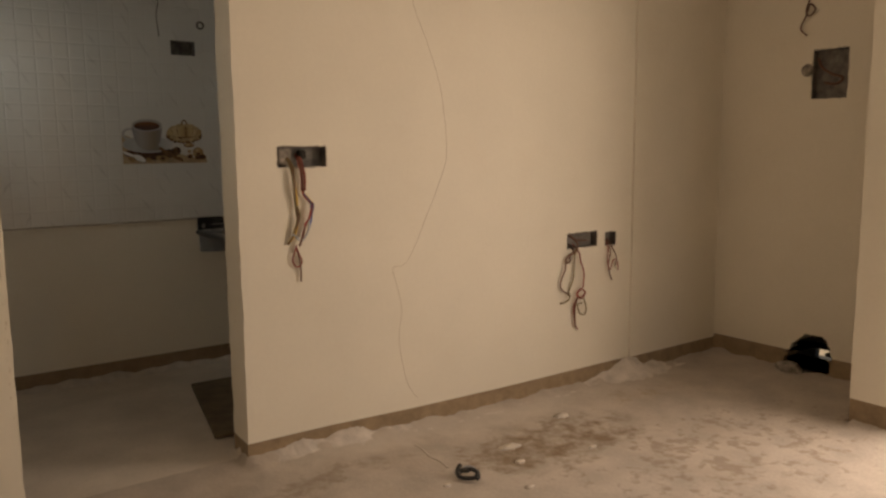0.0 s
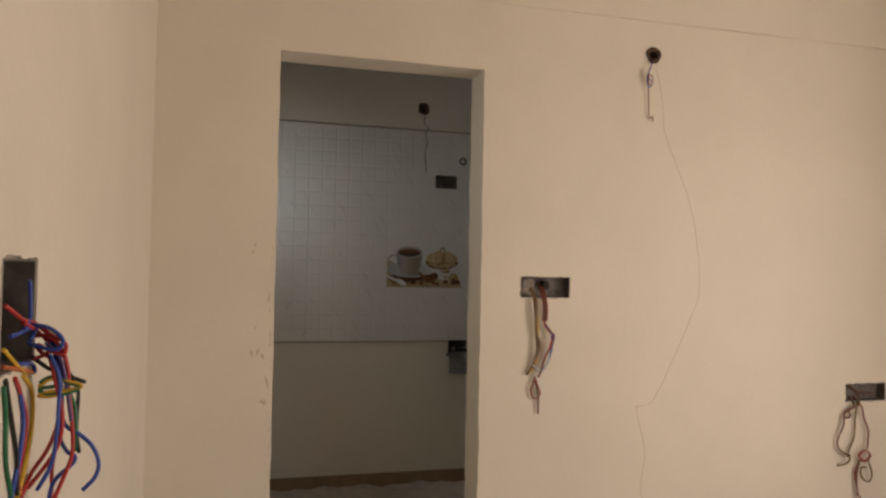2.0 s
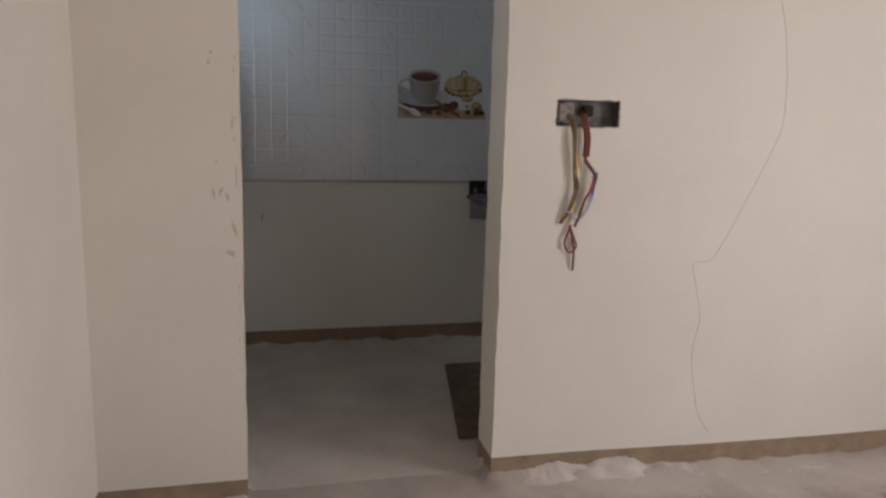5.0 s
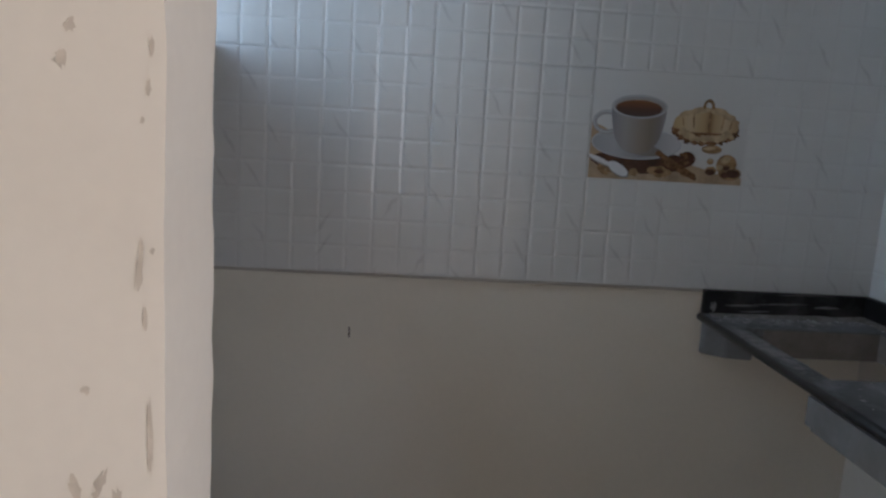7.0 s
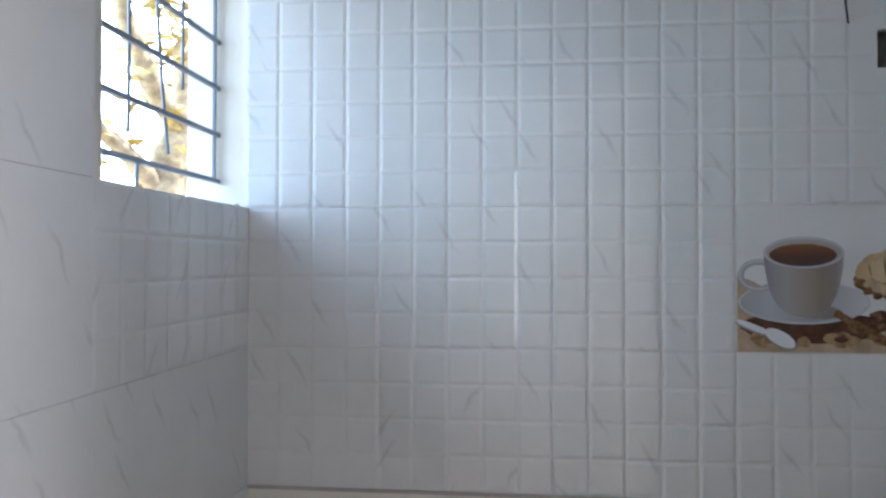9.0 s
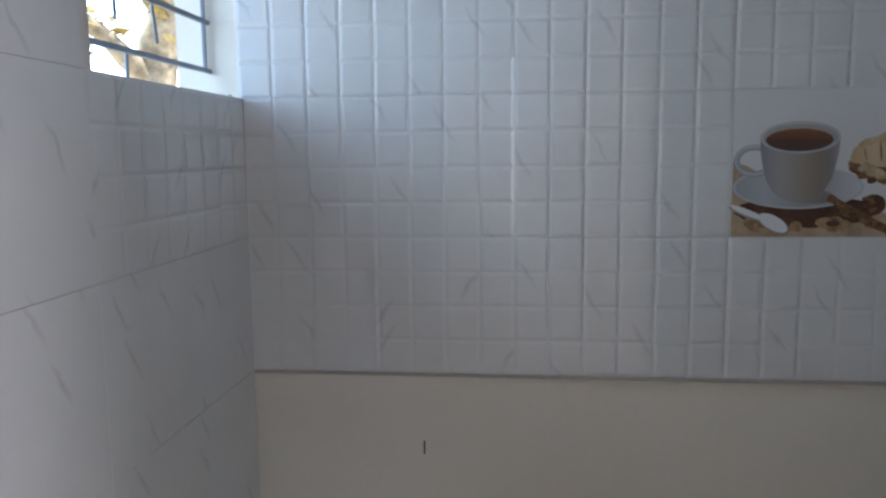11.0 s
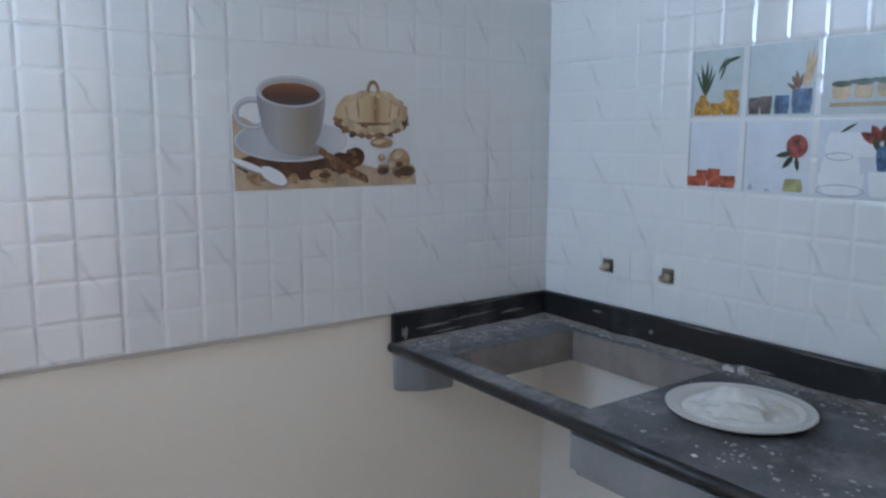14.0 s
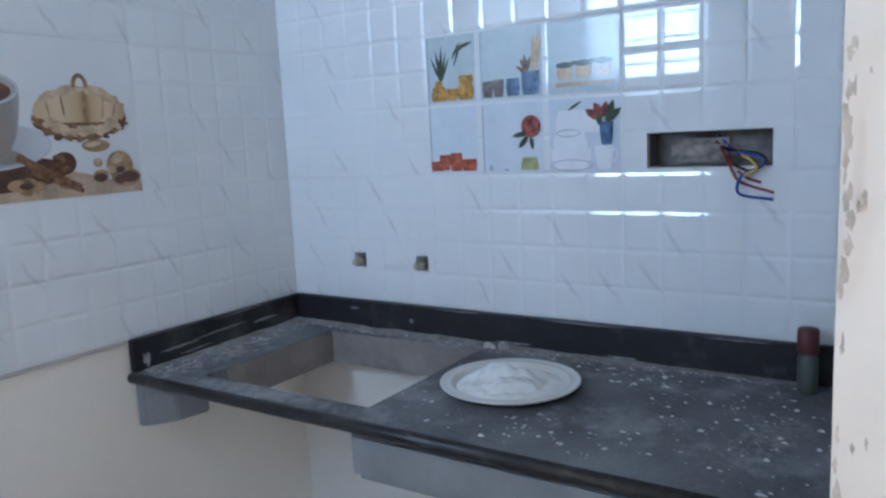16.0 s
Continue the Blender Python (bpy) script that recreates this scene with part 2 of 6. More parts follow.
# ---- mesh helpers ----
def mesh_from(name, bm, materials):
    me = bpy.data.meshes.new(name)
    bm.to_mesh(me)
    bm.free()
    for m in (materials if isinstance(materials, (list, tuple)) else [materials]):
        me.materials.append(m)
    return me


def part(name, bm, material, parent=None, label=""):
    ob = new(name, mesh_from(name, bm, material))
    if parent is not None:
        ob.parent = parent
    if label:
        ob["label"] = label
    return ob


def thing(name, at, label, category, group="", kind=""):
    ob = new(name)
    ob.empty_display_size = 0.05
    ob.location = at
    return tagged(ob, label, category, group, kind)


def add_box(bm, lo, hi, bevel=0.0, mi=0):
    vs = [bm.verts.new((x, y, z)) for x in (lo[0], hi[0]) for y in (lo[1], hi[1]) for z in (lo[2], hi[2])]
    fs = [bm.faces.new([vs[i] for i in q]) for q in ((0, 1, 3, 2), (4, 6, 7, 5), (0, 4, 5, 1), (2, 3, 7, 6), (0, 2, 6, 4), (1, 5, 7, 3))]
    for f in fs:
        f.material_index = mi
    if bevel > 0:
        bmesh.ops.bevel(bm, geom=list({e for f in fs for e in f.edges}), offset=bevel, segments=2, affect="EDGES")
    return bm


def box(lo, hi, bevel=0.0):
    return add_box(bmesh.new(), lo, hi, bevel)


def spline(pts, steps=6):
    P = [Vector(p) for p in pts]
    if len(P) < 3:
        return P
    P = [P[0] * 2 - P[1]] + P + [P[-1] * 2 - P[-2]]
    out = []
    for i in range(1, len(P) - 2):
        a, b, c, d = P[i - 1:i + 3]
        for k in range(steps):
            t = k / steps
            out.append(0.5 * (2 * b + (c - a) * t + (2 * a - 5 * b + 4 * c - d) * t * t + (3 * b - a - 3 * c + d) * t ** 3))
    out.append(P[-2])
    return out


def add_tube(bm, pts, r, sides=6, smooth=True, steps=6):
    P = spline(pts, steps) if smooth else [Vector(p) for p in pts]
    rings, up = [], Vector((0.31, 0.87, 0.38)).normalized()
    for i, p in enumerate(P):
        d = (P[min(i + 1, len(P) - 1)] - P[max(i - 1, 0)])
        d = d.normalized() if d.length > 1e-9 else Vector((0, 0, 1))
        u = d.cross(up)
        u = u.normalized() if u.length > 1e-4 else d.orthogonal().normalized()
        v = d.cross(u)
        rings.append([bm.verts.new(p + r * (math.cos(a) * u + math.sin(a) * v)) for a in (2 * math.pi * k / sides for k in range(sides))])
    for a, b in zip(rings, rings[1:]):
        for k in range(sides):
            f = bm.faces.new((a[k], a[(k + 1) % sides], b[(k + 1) % sides], b[k]))
            f.smooth = True
    bm.faces.new(rings[0][::-1])
    bm.faces.new(rings[-1])
    return bm


def lathe(profile, n=32):
    bm = bmesh.new()
    rings = []
    for r, z in profile:
        rings.append([bm.verts.new((r * math.cos(2 * math.pi * k / n), r * math.sin(2 * math.pi * k / n), z)) for k in range(n)] if r > 1e-6 else [bm.verts.new((0, 0, z))])
    for a, b in zip(rings, rings[1:]):
        for k in range(n):
            vs = [a[k % len(a)], a[(k + 1) % len(a)], b[(k + 1) % len(b)], b[k % len(b)]]
            vs = list(dict.fromkeys(vs))
            if len(vs) > 2:
                bm.faces.new(vs).smooth = True
    return bm


def slab_wall(name, us, vs, cells, put, thick, materials, label, wobble=0.0):
    """A wall as a field of cells: cells(u, v) gives the depth of its face (0 is flush, None goes through) and the material's index.
    put(u, d, v) turns wall coordinates into a place; d runs into the wall."""
    bm = bmesh.new()
    cache = {}

    def vert(u, d, v):
        key = (round(u, 5), round(d, 5), round(v, 5))
        if key not in cache:
            cache[key] = bm.verts.new(put(u, d, v))
        return cache[key]

    nu, nv = len(us) - 1, len(vs) - 1
    info = [[cells((us[i] + us[i + 1]) / 2, (vs[j] + vs[j + 1]) / 2) for j in range(nv)] for i in range(nu)]

    def depth(i, j):
        return thick if not (0 <= i < nu and 0 <= j < nv) or info[i][j][0] is None else info[i][j][0]

    def quad(pts, mi):
        q = [vert(*p) for p in pts]
        if len(set(q)) > 2:
            try:
                bm.faces.new(q).material_index = mi
            except ValueError:
                pass

    for i in range(nu):
        for j in range(nv):
            d, mi = info[i][j]
            a, b, c, e = us[i], us[i + 1], vs[j], vs[j + 1]
            if d is not None:
                quad([(a, d, c), (b, d, c), (b, d, e), (a, d, e)], mi)
                quad([(a, thick, c), (a, thick, e), (b, thick, e), (b, thick, c)], 0)
            for (ii, jj), seg in (((i + 1, j), ((b, c), (b, e))), ((i, j + 1), ((b, e), (a, e))), ((i - 1, j), ((a, e), (a, c))), ((i, j - 1), ((a, c), (b, c)))):
                dn, dm = depth(ii, jj), (thick if d is None else d)
                if dm < dn - 1e-6:
                    (u0, v0), (u1, v1) = seg
                    quad([(u0, dm, v0), (u0, dn, v0), (u1, dn, v1), (u1, dm, v1)], mi)
    bmesh.ops.recalc_face_normals(bm, faces=bm.faces)
    ob = part(name, bm, materials)
    return tagged(ob, label, "wall", kind="structure")


def cuts(lo, hi, *more):
    return sorted({lo, hi, *[m for m in more if lo < m < hi]})


def inside(u, v, r):
    return r[0] < u < r[1] and r[2] < v < r[3]


# ---- structure ----
BOX1, BOX2, BOX3 = (0.94, 1.147, 1.158, 1.237), (2.5, 2.718, 0.707, 0.784), (2.78, 2.864, 0.7, 0.773)
HOOK1 = (1.487, 1.535, 2.141, 2.188)
DOOR = (0, DW, -1, DH)
PIL = 2.985                    # where the pilaster starts
BEAM = 2.305


def sag(x):
    """The screed lies lower towards the alcove."""
    t = min(1, max(0, (x - 0.85) / 1.2))
    return 0.04 * t * t * (3 - 2 * t)


def north_cells(u, v):
    if inside(u, v, DOOR):
        return None, 0
    for r in (BOX1, BOX2, BOX3):
        if inside(u, v, r):
            return 0.045, 1
    if inside(u, v, HOOK1):
        return 0.05, 2
    if u > PIL:
        return (0.006 - 0.014, 1) if v < STRIP else (-0.014, 0)
    if v < STRIP:
        return 0.007, 1
    if v > BEAM:
        return -0.007, 0
    return 0.0, 0


def north_put(u, d, v):
    """Chipped, uneven door edges, and a painted edge that follows the screed."""
    du = dv = 0.0
    if (abs(u) < 1e-6 or abs(u - DW) < 1e-6) and v < DH + 0.001:
        du = 0.0032 * noise.noise(Vector((v * 9, d * 11, u))) + 0.0034 * noise.noise(Vector((v * 31, d * 20, u + 3)))
    if abs(v - DH) < 1e-6:
        dv = 0.003 * noise.noise(Vector((u * 9, d * 9, 5)))
    if abs(v - STRIP) < 1e-6:
        dv = 0.004 * noise.noise(Vector((u * 5, 0, 2))) - 0.55 * sag(u)
    if abs(d + 0.007) < 1e-6 and v > BEAM - 0.001:
        t = min(1, max(0, (u - 0.1) / 1.6))
        d = -0.0015 - 0.0175 * t * t
    return (u + du, d, v + dv)


def rects_u(*rs):
    return [x for r in rs for x in r[:2]]


def rects_v(*rs):
    return [x for r in rs for x in r[2:]]


slab_wall("wall_north", cuts(XL - 0.2, XA + 0.2, XL, PIL, XA, 0.15, 0.3, 0.45, 0.6, 0.95, 1.2, 1.45, 1.75, 2.05, *rects_u(DOOR, BOX1, BOX2, BOX3, HOOK1)), cuts(-0.15, CEIL, STRIP, BEAM, *rects_v(DOOR, BOX1, BOX2, BOX3, HOOK1), *[0.1 + 0.045 * k for k in range(43)]),
          north_cells, north_put, T, [PAINT, PLASTER, DARK], "cream painted partition wall with an open doorway and bare lower band")

BOXL = (-1.768, -1.6, 1.123, 1.26)


DAGGER = [(-1.2 - 0.02 * math.sin(3.1 * k / 8), -1.166 + 0.03 * math.sin(3.1 * (8 - k) / 8) - 0.004 * k, 0.6 + 0.0095 * k, 0.6 + 0.0095 * (k + 1)) for k in range(8)]
DAGGER = [(a + 0.0045 * k, max(b, a + 0.0045 * k + 0.008), c, d) for k, (a, b, c, d) in enumerate(DAGGER)]
SLOT = []
for k in range(12):
    z = 0.56 + 0.009 * k
    mid = -1.375 + 0.1 * ((z - 0.56) / 0.108) ** 2.2
    half = 0.075 * (1 - ((z - 0.6) / 0.07) ** 2 * (0.9 if z > 0.6 else 1.6))
    SLOT.append((mid - max(half, 0.006) + 0.006 * noise.noise(Vector((k * 0.8, 2, 0))), mid + max(half, 0.006) * 1.15 + 0.006 * noise.noise(Vector((k * 0.9, 6, 0))), z, z + 0.009))


def west_cells(u, v):
    if inside(u, v, BOXL):
        return 0.05, 1
    if any(inside(u, v, r) for r in DAGGER):
        return 0.014, 3
    if any(inside(u, v, r) for r in SLOT):
        return 0.035, 3
    return (0.007, 1) if v < STRIP else (0.0, 0)


slab_wall("wall_west", cuts(YB - 0.2, 0, *rects_u(BOXL, *DAGGER, *SLOT)), cuts(-0.15, CEIL, STRIP, *rects_v(BOXL, *DAGGER, *SLOT)), west_cells, lambda u, d, v: (XL - d, u, v), 0.2, [PAINT, CEMENT, CEMENT, RAW_SHADED], "cream painted side wall with a bare lower band")

BALC = (-2.35, -1.35, -0.2, 2.1)
slab_wall("wall_east", cuts(YB - 0.2, -1.12, *BALC[:2]), cuts(-0.15, CEIL, STRIP, BALC[3]),
          lambda u, v: (None, 0) if inside(u, v, BALC) else ((0.007, 1) if v < STRIP else (0.0, 0)),
          lambda u, d, v: (XR + d, u, v), 0.2, [PAINT, PLASTER], "cream painted side wall with an assumed, unseen balcony opening")
BOXR = (-0.74, -0.553, 1.468, 1.72)
# a ragged break at the foot of the alcove wall, in thin bands
HOLES = []
for k in range(20):
    z = -0.04 + 0.0115 * k
    half = 0.128 * max(0.0, 1 - (max(0.0, z - 0.02) / 0.175) ** 2) ** 0.5
    c = -0.6 - 0.25 * max(0, z)
    HOLES.append((c - half + 0.02 * noise.noise(Vector((k * 0.45, 0, 0))), c + half + 0.025 * noise.noise(Vector((k * 0.6, 4, 0))), z, z + 0.0115))
GAP = (-0.7, -0.575, 0.03, 0.12)


def alcove_cells(u, v):
    if inside(u, v, GAP):
        return None, 0
    if any(inside(u, v, r) for r in HOLES):
        return 0.14 + 0.03 * noise.noise(Vector((u * 20, v * 20, 0))), 3
    if inside(u, v, BOXR):
        return 0.05, 2
    return (0.007, 1) if v < STRIP else (0.0, 0)


slab_wall("wall_alcove", cuts(-1.12, T, *rects_u(BOXR, GAP, *HOLES)), cuts(-0.15, CEIL, STRIP, *rects_v(BOXR, GAP, *HOLES)), alcove_cells, lambda u, d, v: (XA + d, u, v), 0.2, [PAINT, PLASTER, CEMENT, DARK], "cream painted alcove wall with a bare lower band")
bm = box((XR + 0.2, -1.33, -0.15), (XA + 0.2, -1.12, CEIL))
tagged(part("wall_alcove_side", bm, PAINT), "cream painted end of the alcove", "wall", kind="structure")
# the opening is added for the fill lamp; this wall is never in view
slab_wall("wall_south", cuts(XL - 0.2, XR + 0.2, *ADDED_WIN[:2]), cuts(-0.15, CEIL, *ADDED_WIN[2:]), lambda u, v: (None, 0) if inside(u, v, ADDED_WIN) else (0.0, 0),
          lambda u, d, v: (u, YB - d, v), 0.2, [PAINT], "plain cream painted wall with an added, unseen window opening")

# kitchen walls, their faces behind the tiles
DARKBOX, LAMPHOLE = (0.998, 1.132, 1.738, 1.816), (0.897, 0.943, 2.176, 2.223)


def kback_cells(u, v):
    if inside(u, v, DARKBOX) or inside(u, v, LAMPHOLE):
        return 0.055, 2
    if v > LINE + 4 * TH + 0.004:
        return -0.003, 3
    if v < 0.095:
        return 0.005, 1
    return 0.0, 0


slab_wall("wall_kitchen_back", cuts(KL - 0.14, KR + 0.2, *rects_u(DARKBOX, LAMPHOLE)), cuts(-0.15, CEIL, 0.095, LINE + 4 * TH + 0.004, *rects_v(DARKBOX, LAMPHOLE)), kback_cells,
          lambda u, d, v: (u, KD + d, v), 0.2, [KPAINT, PLASTER, DARK, WHITE], "kitchen wall, cream paint below and tiles above")
KBOX = (0.344, 0.567, 1.161, 1.227)
TAPS = ((1.286, 0.945), (1.102, 0.945))
TAPR = [(y - 0.017, y + 0.017, z - 0.015, z + 0.02) for y, z in TAPS]
slab_wall("wall_kitchen_east", cuts(T, KD, *rects_u(KBOX, *TAPR)), cuts(-0.15, CEIL, 0.095, *rects_v(KBOX, *TAPR)),
          lambda u, v: (0.06, 2) if inside(u, v, KBOX) or any(inside(u, v, r) for r in TAPR) else ((0.005, 1) if v < 0.095 else (0.0, 0)),
          lambda u, d, v: (KR + d, u, v), 0.2, [WHITE, PLASTER, CEMENT], "kitchen side wall behind tiles, white below")
WIN = (WY0, KD, WZ0, WZ1)
slab_wall("wall_kitchen_west", cuts(T, KD, *rects_u(WIN)), cuts(-0.15, CEIL, *rects_v(WIN)),
          lambda u, v: (None, 0) if inside(u, v, WIN) else (0.0, 0), lambda u, d, v: (KL - d, u, v), 0.14, [WHITE], "white kitchen wall with a barred window opening")


def floor_height(x, y):
    """Dust banked against the walls."""
    if y > T / 2:
        d = min(KD - y, abs(x - KL), abs(KR - x))
        if y < T + 0.3 and not (0 < x < DW):
            d = min(d, y - T)
        amp = 0.035
    else:
        d = min(-y if not (0 < x < DW) else 9, abs(x - XL), abs(x - XR) if y < -1.12 else abs(x - XA))
        d = max(d, 0)
        amp = 0.042
    n = noise.noise(Vector((x * 7, y * 7, 0))) * 0.5 + noise.noise(Vector((x * 19, y * 19, 3))) * 0.35 + 0.55
    n2 = noise.noise(Vector((x * 2.3, y * 2.3, 7)))
    fine = noise.noise(Vector((x * 30, y * 30, 1))) * 0.0025 + noise.noise(Vector((x * 60, y * 60, 5))) * 0.0012
    return amp * max(0, n) * math.exp(-d / 0.055) + 0.004 * n2 + fine - (sag(x) if y < T / 2 else 0)


def sheet(x0, x1, y0, y1, step):
    bm = bmesh.new()
    nx, ny = int((x1 - x0) / step) + 1, int((y1 - y0) / step) + 1
    g = [[bm.verts.new((x0 + (x1 - x0) * i / nx, y0 + (y1 - y0) * j / ny, 0)) for j in range(ny + 1)] for i in range(nx + 1)]
    for row in g:
        for v in row:
            v.co.z = floor_height(v.co.x, v.co.y)
    for i in range(nx):
        for j in range(ny):
            bm.faces.new((g[i][j], g[i + 1][j], g[i + 1][j + 1], g[i][j + 1])).smooth = True
    return bm


SCREED = mat("smooth_screed", (0.66, 0.6, 0.53), rough=0.9, var=0.1, scale=4, grain=60, bump=0.4, dist=0.004, stain=0.3, stain_scale=2.5, extra=(0.4, 0.34, 0.28))
tagged(part("floor_kitchen", sheet(KL - 0.1, KR + 0.1, 0.08, KD + 0.1, 0.025), SCREED), "smooth dusty grey cement screed in the kitchen", "floor", kind="structure")
tagged(part("floor", sheet(XL - 0.1, XA + 0.1, YB - 0.1, 0.08, 0.025), FLOOR), "unfinished dusty concrete floor with cement dust along walls", "floor", kind="structure")
bm = box((XL - 0.2, YB - 0.2, CEIL), (XA + 0.2, KD + 0.2, CEIL + 0.15))
tagged(part("ceiling", bm, WHITE), "plain white plastered ceiling", "ceiling", kind="structure")


DUST = mat("plaster_dust", (0.66, 0.61, 0.56), rough=1.0, var=0.14, scale=16, grain=90, bump=0.6, dist=0.006)


def dust_bank(name, x0, x1, y, side, base, high, wide, seed, label, crest=()):
    """A ragged ridge of swept plaster dust at the foot of a wall that runs along x; side: which way the floor lies."""
    bm = bmesh.new()
    n = int((x1 - x0) / 0.012)
    rows = []
    for k in range(n + 1):
        x = x0 + (x1 - x0) * k / n
        a = 0.5 + 0.55 * noise.noise(Vector((x * 3.1, seed, 0))) + 0.3 * noise.noise(Vector((x * 9, seed, 1))) + 0.12 * noise.noise(Vector((x * 37, seed, 2)))
        w = wide * (0.55 + 0.5 * noise.noise(Vector((x * 4.3, seed, 5))) + 0.15 * noise.noise(Vector((x * 17, seed, 6))))
        w = max(w, 0.3 * wide)
        h = max(0.1 * high, high * a)
        if crest:
            k2 = next((q for q in range(1, len(crest)) if crest[q][0] >= x), len(crest) - 1)
            (xa, ha), (xb, hb) = crest[k2 - 1], crest[k2]
            t = min(1, max(0, (x - xa) / (xb - xa)))
            h = max(0.003, ha + (hb - ha) * t)
            h *= 1 + 0.3 * noise.noise(Vector((x * 16, seed, 1))) + 0.22 * min(1, h / 0.05) * noise.noise(Vector((x * 60, seed, 2)))
            w = w * 0.8 + h * (0.3 if x < 1.5 else 0.6)
        f = floor_height(x, y + side * w) - 0.004
        b = base(x)
        rows.append([bm.verts.new(p) for p in ((x, y - side * 0.006, b + h), (x, y + side * 0.004, b + h * 0.96), (x, y + side * w * 0.35, b + h * 0.5 + 0.004 * noise.noise(Vector((x * 40, 9, seed)))), (x, y + side * w * 0.75, max(b + h * 0.14, f + 0.006)), (x, y + side * w, f))])
    for p, q in zip(rows, rows[1:]):
        for k in range(4):
            bm.faces.new((p[k], q[k], q[k + 1], p[k + 1])).smooth = True
    bmesh.ops.recalc_face_normals(bm, faces=bm.faces)
    return tagged(part(name, bm, DUST), label, "dust", kind="stuff")


CREST = [(0.79, 0.01), (0.868, 0.03), (0.95, 0.04), (1.008, 0.055), (1.068, 0.038), (1.12, 0.036), (1.184, 0.055), (1.26, 0.058), (1.33, 0.03), (1.6, 0.02), (2.0, 0.018), (2.3, 0.012), (2.63, 0.016), (2.82, 0.05), (2.93, 0.085), (2.985, 0.105), (3.05, 0.075), (3.12, 0.04), (3.18, 0.055), (3.3, 0.012), (3.75, 0.02)]
dust_bank("dust_bank", DW + 0.02, PIL + 0.02, 0, -1, lambda x: -sag(x) - 0.004, 0.055, 0.16, 1.0, "pale swept plaster dust splashed against the partition wall", CREST)
dust_bank("dust_bank", PIL - 0.005, XA, -0.014, -1, lambda x: -sag(x) - 0.004, 0.05, 0.16, 4.0, "pale plaster dust heaped by the pilaster", CREST)
dust_bank("dust_bank", KL, KR, KD, -1, lambda x: -0.002, 0.055, 0.12, 7.0, "pale plaster dust along the foot of the kitchen wall")
dust_bank("dust_bank", XL, 0.0, 0, -1, lambda x: -0.002, 0.05, 0.13, 9.0, "pale plaster dust beside the doorway")


# ---- tiles ----
RIM_W, RIM_H = 0.0075, 0.0014   # width and height of the sloping border of each cushion


def pillow(bm, a, b, c, d):
    """One square cushion of a pressed tile, with a sloping border."""
    i = RIM_W
    lo = [bm.verts.new((x, -0.0002, z)) for x, z in ((a, c), (b, c), (b, d), (a, d))]
    hi = [bm.verts.new((x, -RIM_H, z)) for x, z in ((a + i, c + i), (b - i, c + i), (b - i, d - i), (a + i, d - i))]
    bm.faces.new(hi)
    for k in range(4):
        bm.faces.new((lo[k], lo[(k + 1) % 4], hi[(k + 1) % 4], hi[k]))


def pillow_tile(w, h, cols, rows, flip=False):
    """A glazed tile pressed into square pillows; it lies in x and z, its face towards -y."""
    bm = bmesh.new()
    g = 0.0002
    add_box(bm, (g, 0, g), (w - g, TT - 0.003, h - g))
    for i in range(cols):
        for j in range(rows):
            a, b, c, d = w * i / cols, w * (i + 1) / cols, h * j / rows, h * (j + 1) / rows
            a, b, c, d = max(a, g), min(b, w - g), max(c, g), min(d, h - g)
            pillow(bm, a, b, c, d)
    bmesh.ops.recalc_face_normals(bm, faces=bm.faces)
    return bm


def flat_tile(w, h):
    return box((0.0003, -0.0011, 0.0003), (w - 0.0003, TT - 0.003, h - 0.0003), 0.0006)


TILE_MESH = {}


def lay(parent, m, w, h, material=TILE, pillows=True):
    key = (round(w, 3), round(h, 3), material.name, pillows)
    if key not in TILE_MESH:
        TILE_MESH[key] = mesh_from("tile", pillow_tile(w, h, max(1, round(w / TW * 6)), max(1, round(h / TH * 4))) if pillows else flat_tile(w, h), material)
    ob = new("tile", TILE_MESH[key])
    ob.parent = parent
    ob.matrix_local = m
    return ob


def hole_tile(w, h, holes):
    """A pillow tile with rectangular cut-outs; pillows that a cut-out meets are left flat round it."""
    cols, rows = max(1, round(w / TW * 6)), max(1, round(h / TH * 4))
    bm = bmesh.new()
    proud, g = RIM_H, 0.0002
    us, vs = cuts(g, w - g, *[x for r in holes for x in r[:2]]), cuts(g, h - g, *[x for r in holes for x in r[2:]])
    for i in range(len(us) - 1):
        for j in range(len(vs) - 1):
            if not any(inside((us[i] + us[i + 1]) / 2, (vs[j] + vs[j + 1]) / 2, r) for r in holes):
                add_box(bm, (us[i], 0, vs[j]), (us[i + 1], TT - 0.003, vs[j + 1]))
    for i in range(cols):
        for j in range(rows):
            a, b, c, d = max(w * i / cols, g), min(w * (i + 1) / cols, w - g), max(h * j / rows, g), min(h * (j + 1) / rows, h - g)
            hit = [r for r in holes if r[0] < b and r[1] > a and r[2] < d and r[3] > c]
            if hit:
                uu, vv = cuts(a, b, *[x for r in hit for x in r[:2]]), cuts(c, d, *[x for r in hit for x in r[2:]])
                for p in range(len(uu) - 1):
                    for q in range(len(vv) - 1):
                        if not any(inside((uu[p] + uu[p + 1]) / 2, (vv[q] + vv[q + 1]) / 2, r) for r in hit):
                            add_box(bm, (uu[p], -proud + 0.0003, vv[q]), (uu[p + 1], -0.0002, vv[q + 1]))
                continue
            pillow(bm, a, b, c, d)
    bmesh.ops.recalc_face_normals(bm, faces=bm.faces)
    return bm


def special(parent, m, w, h, holes):
    ob = part("tile", hole_tile(w, h, holes), TILE, parent)
    ob.matrix_local = m
    return ob


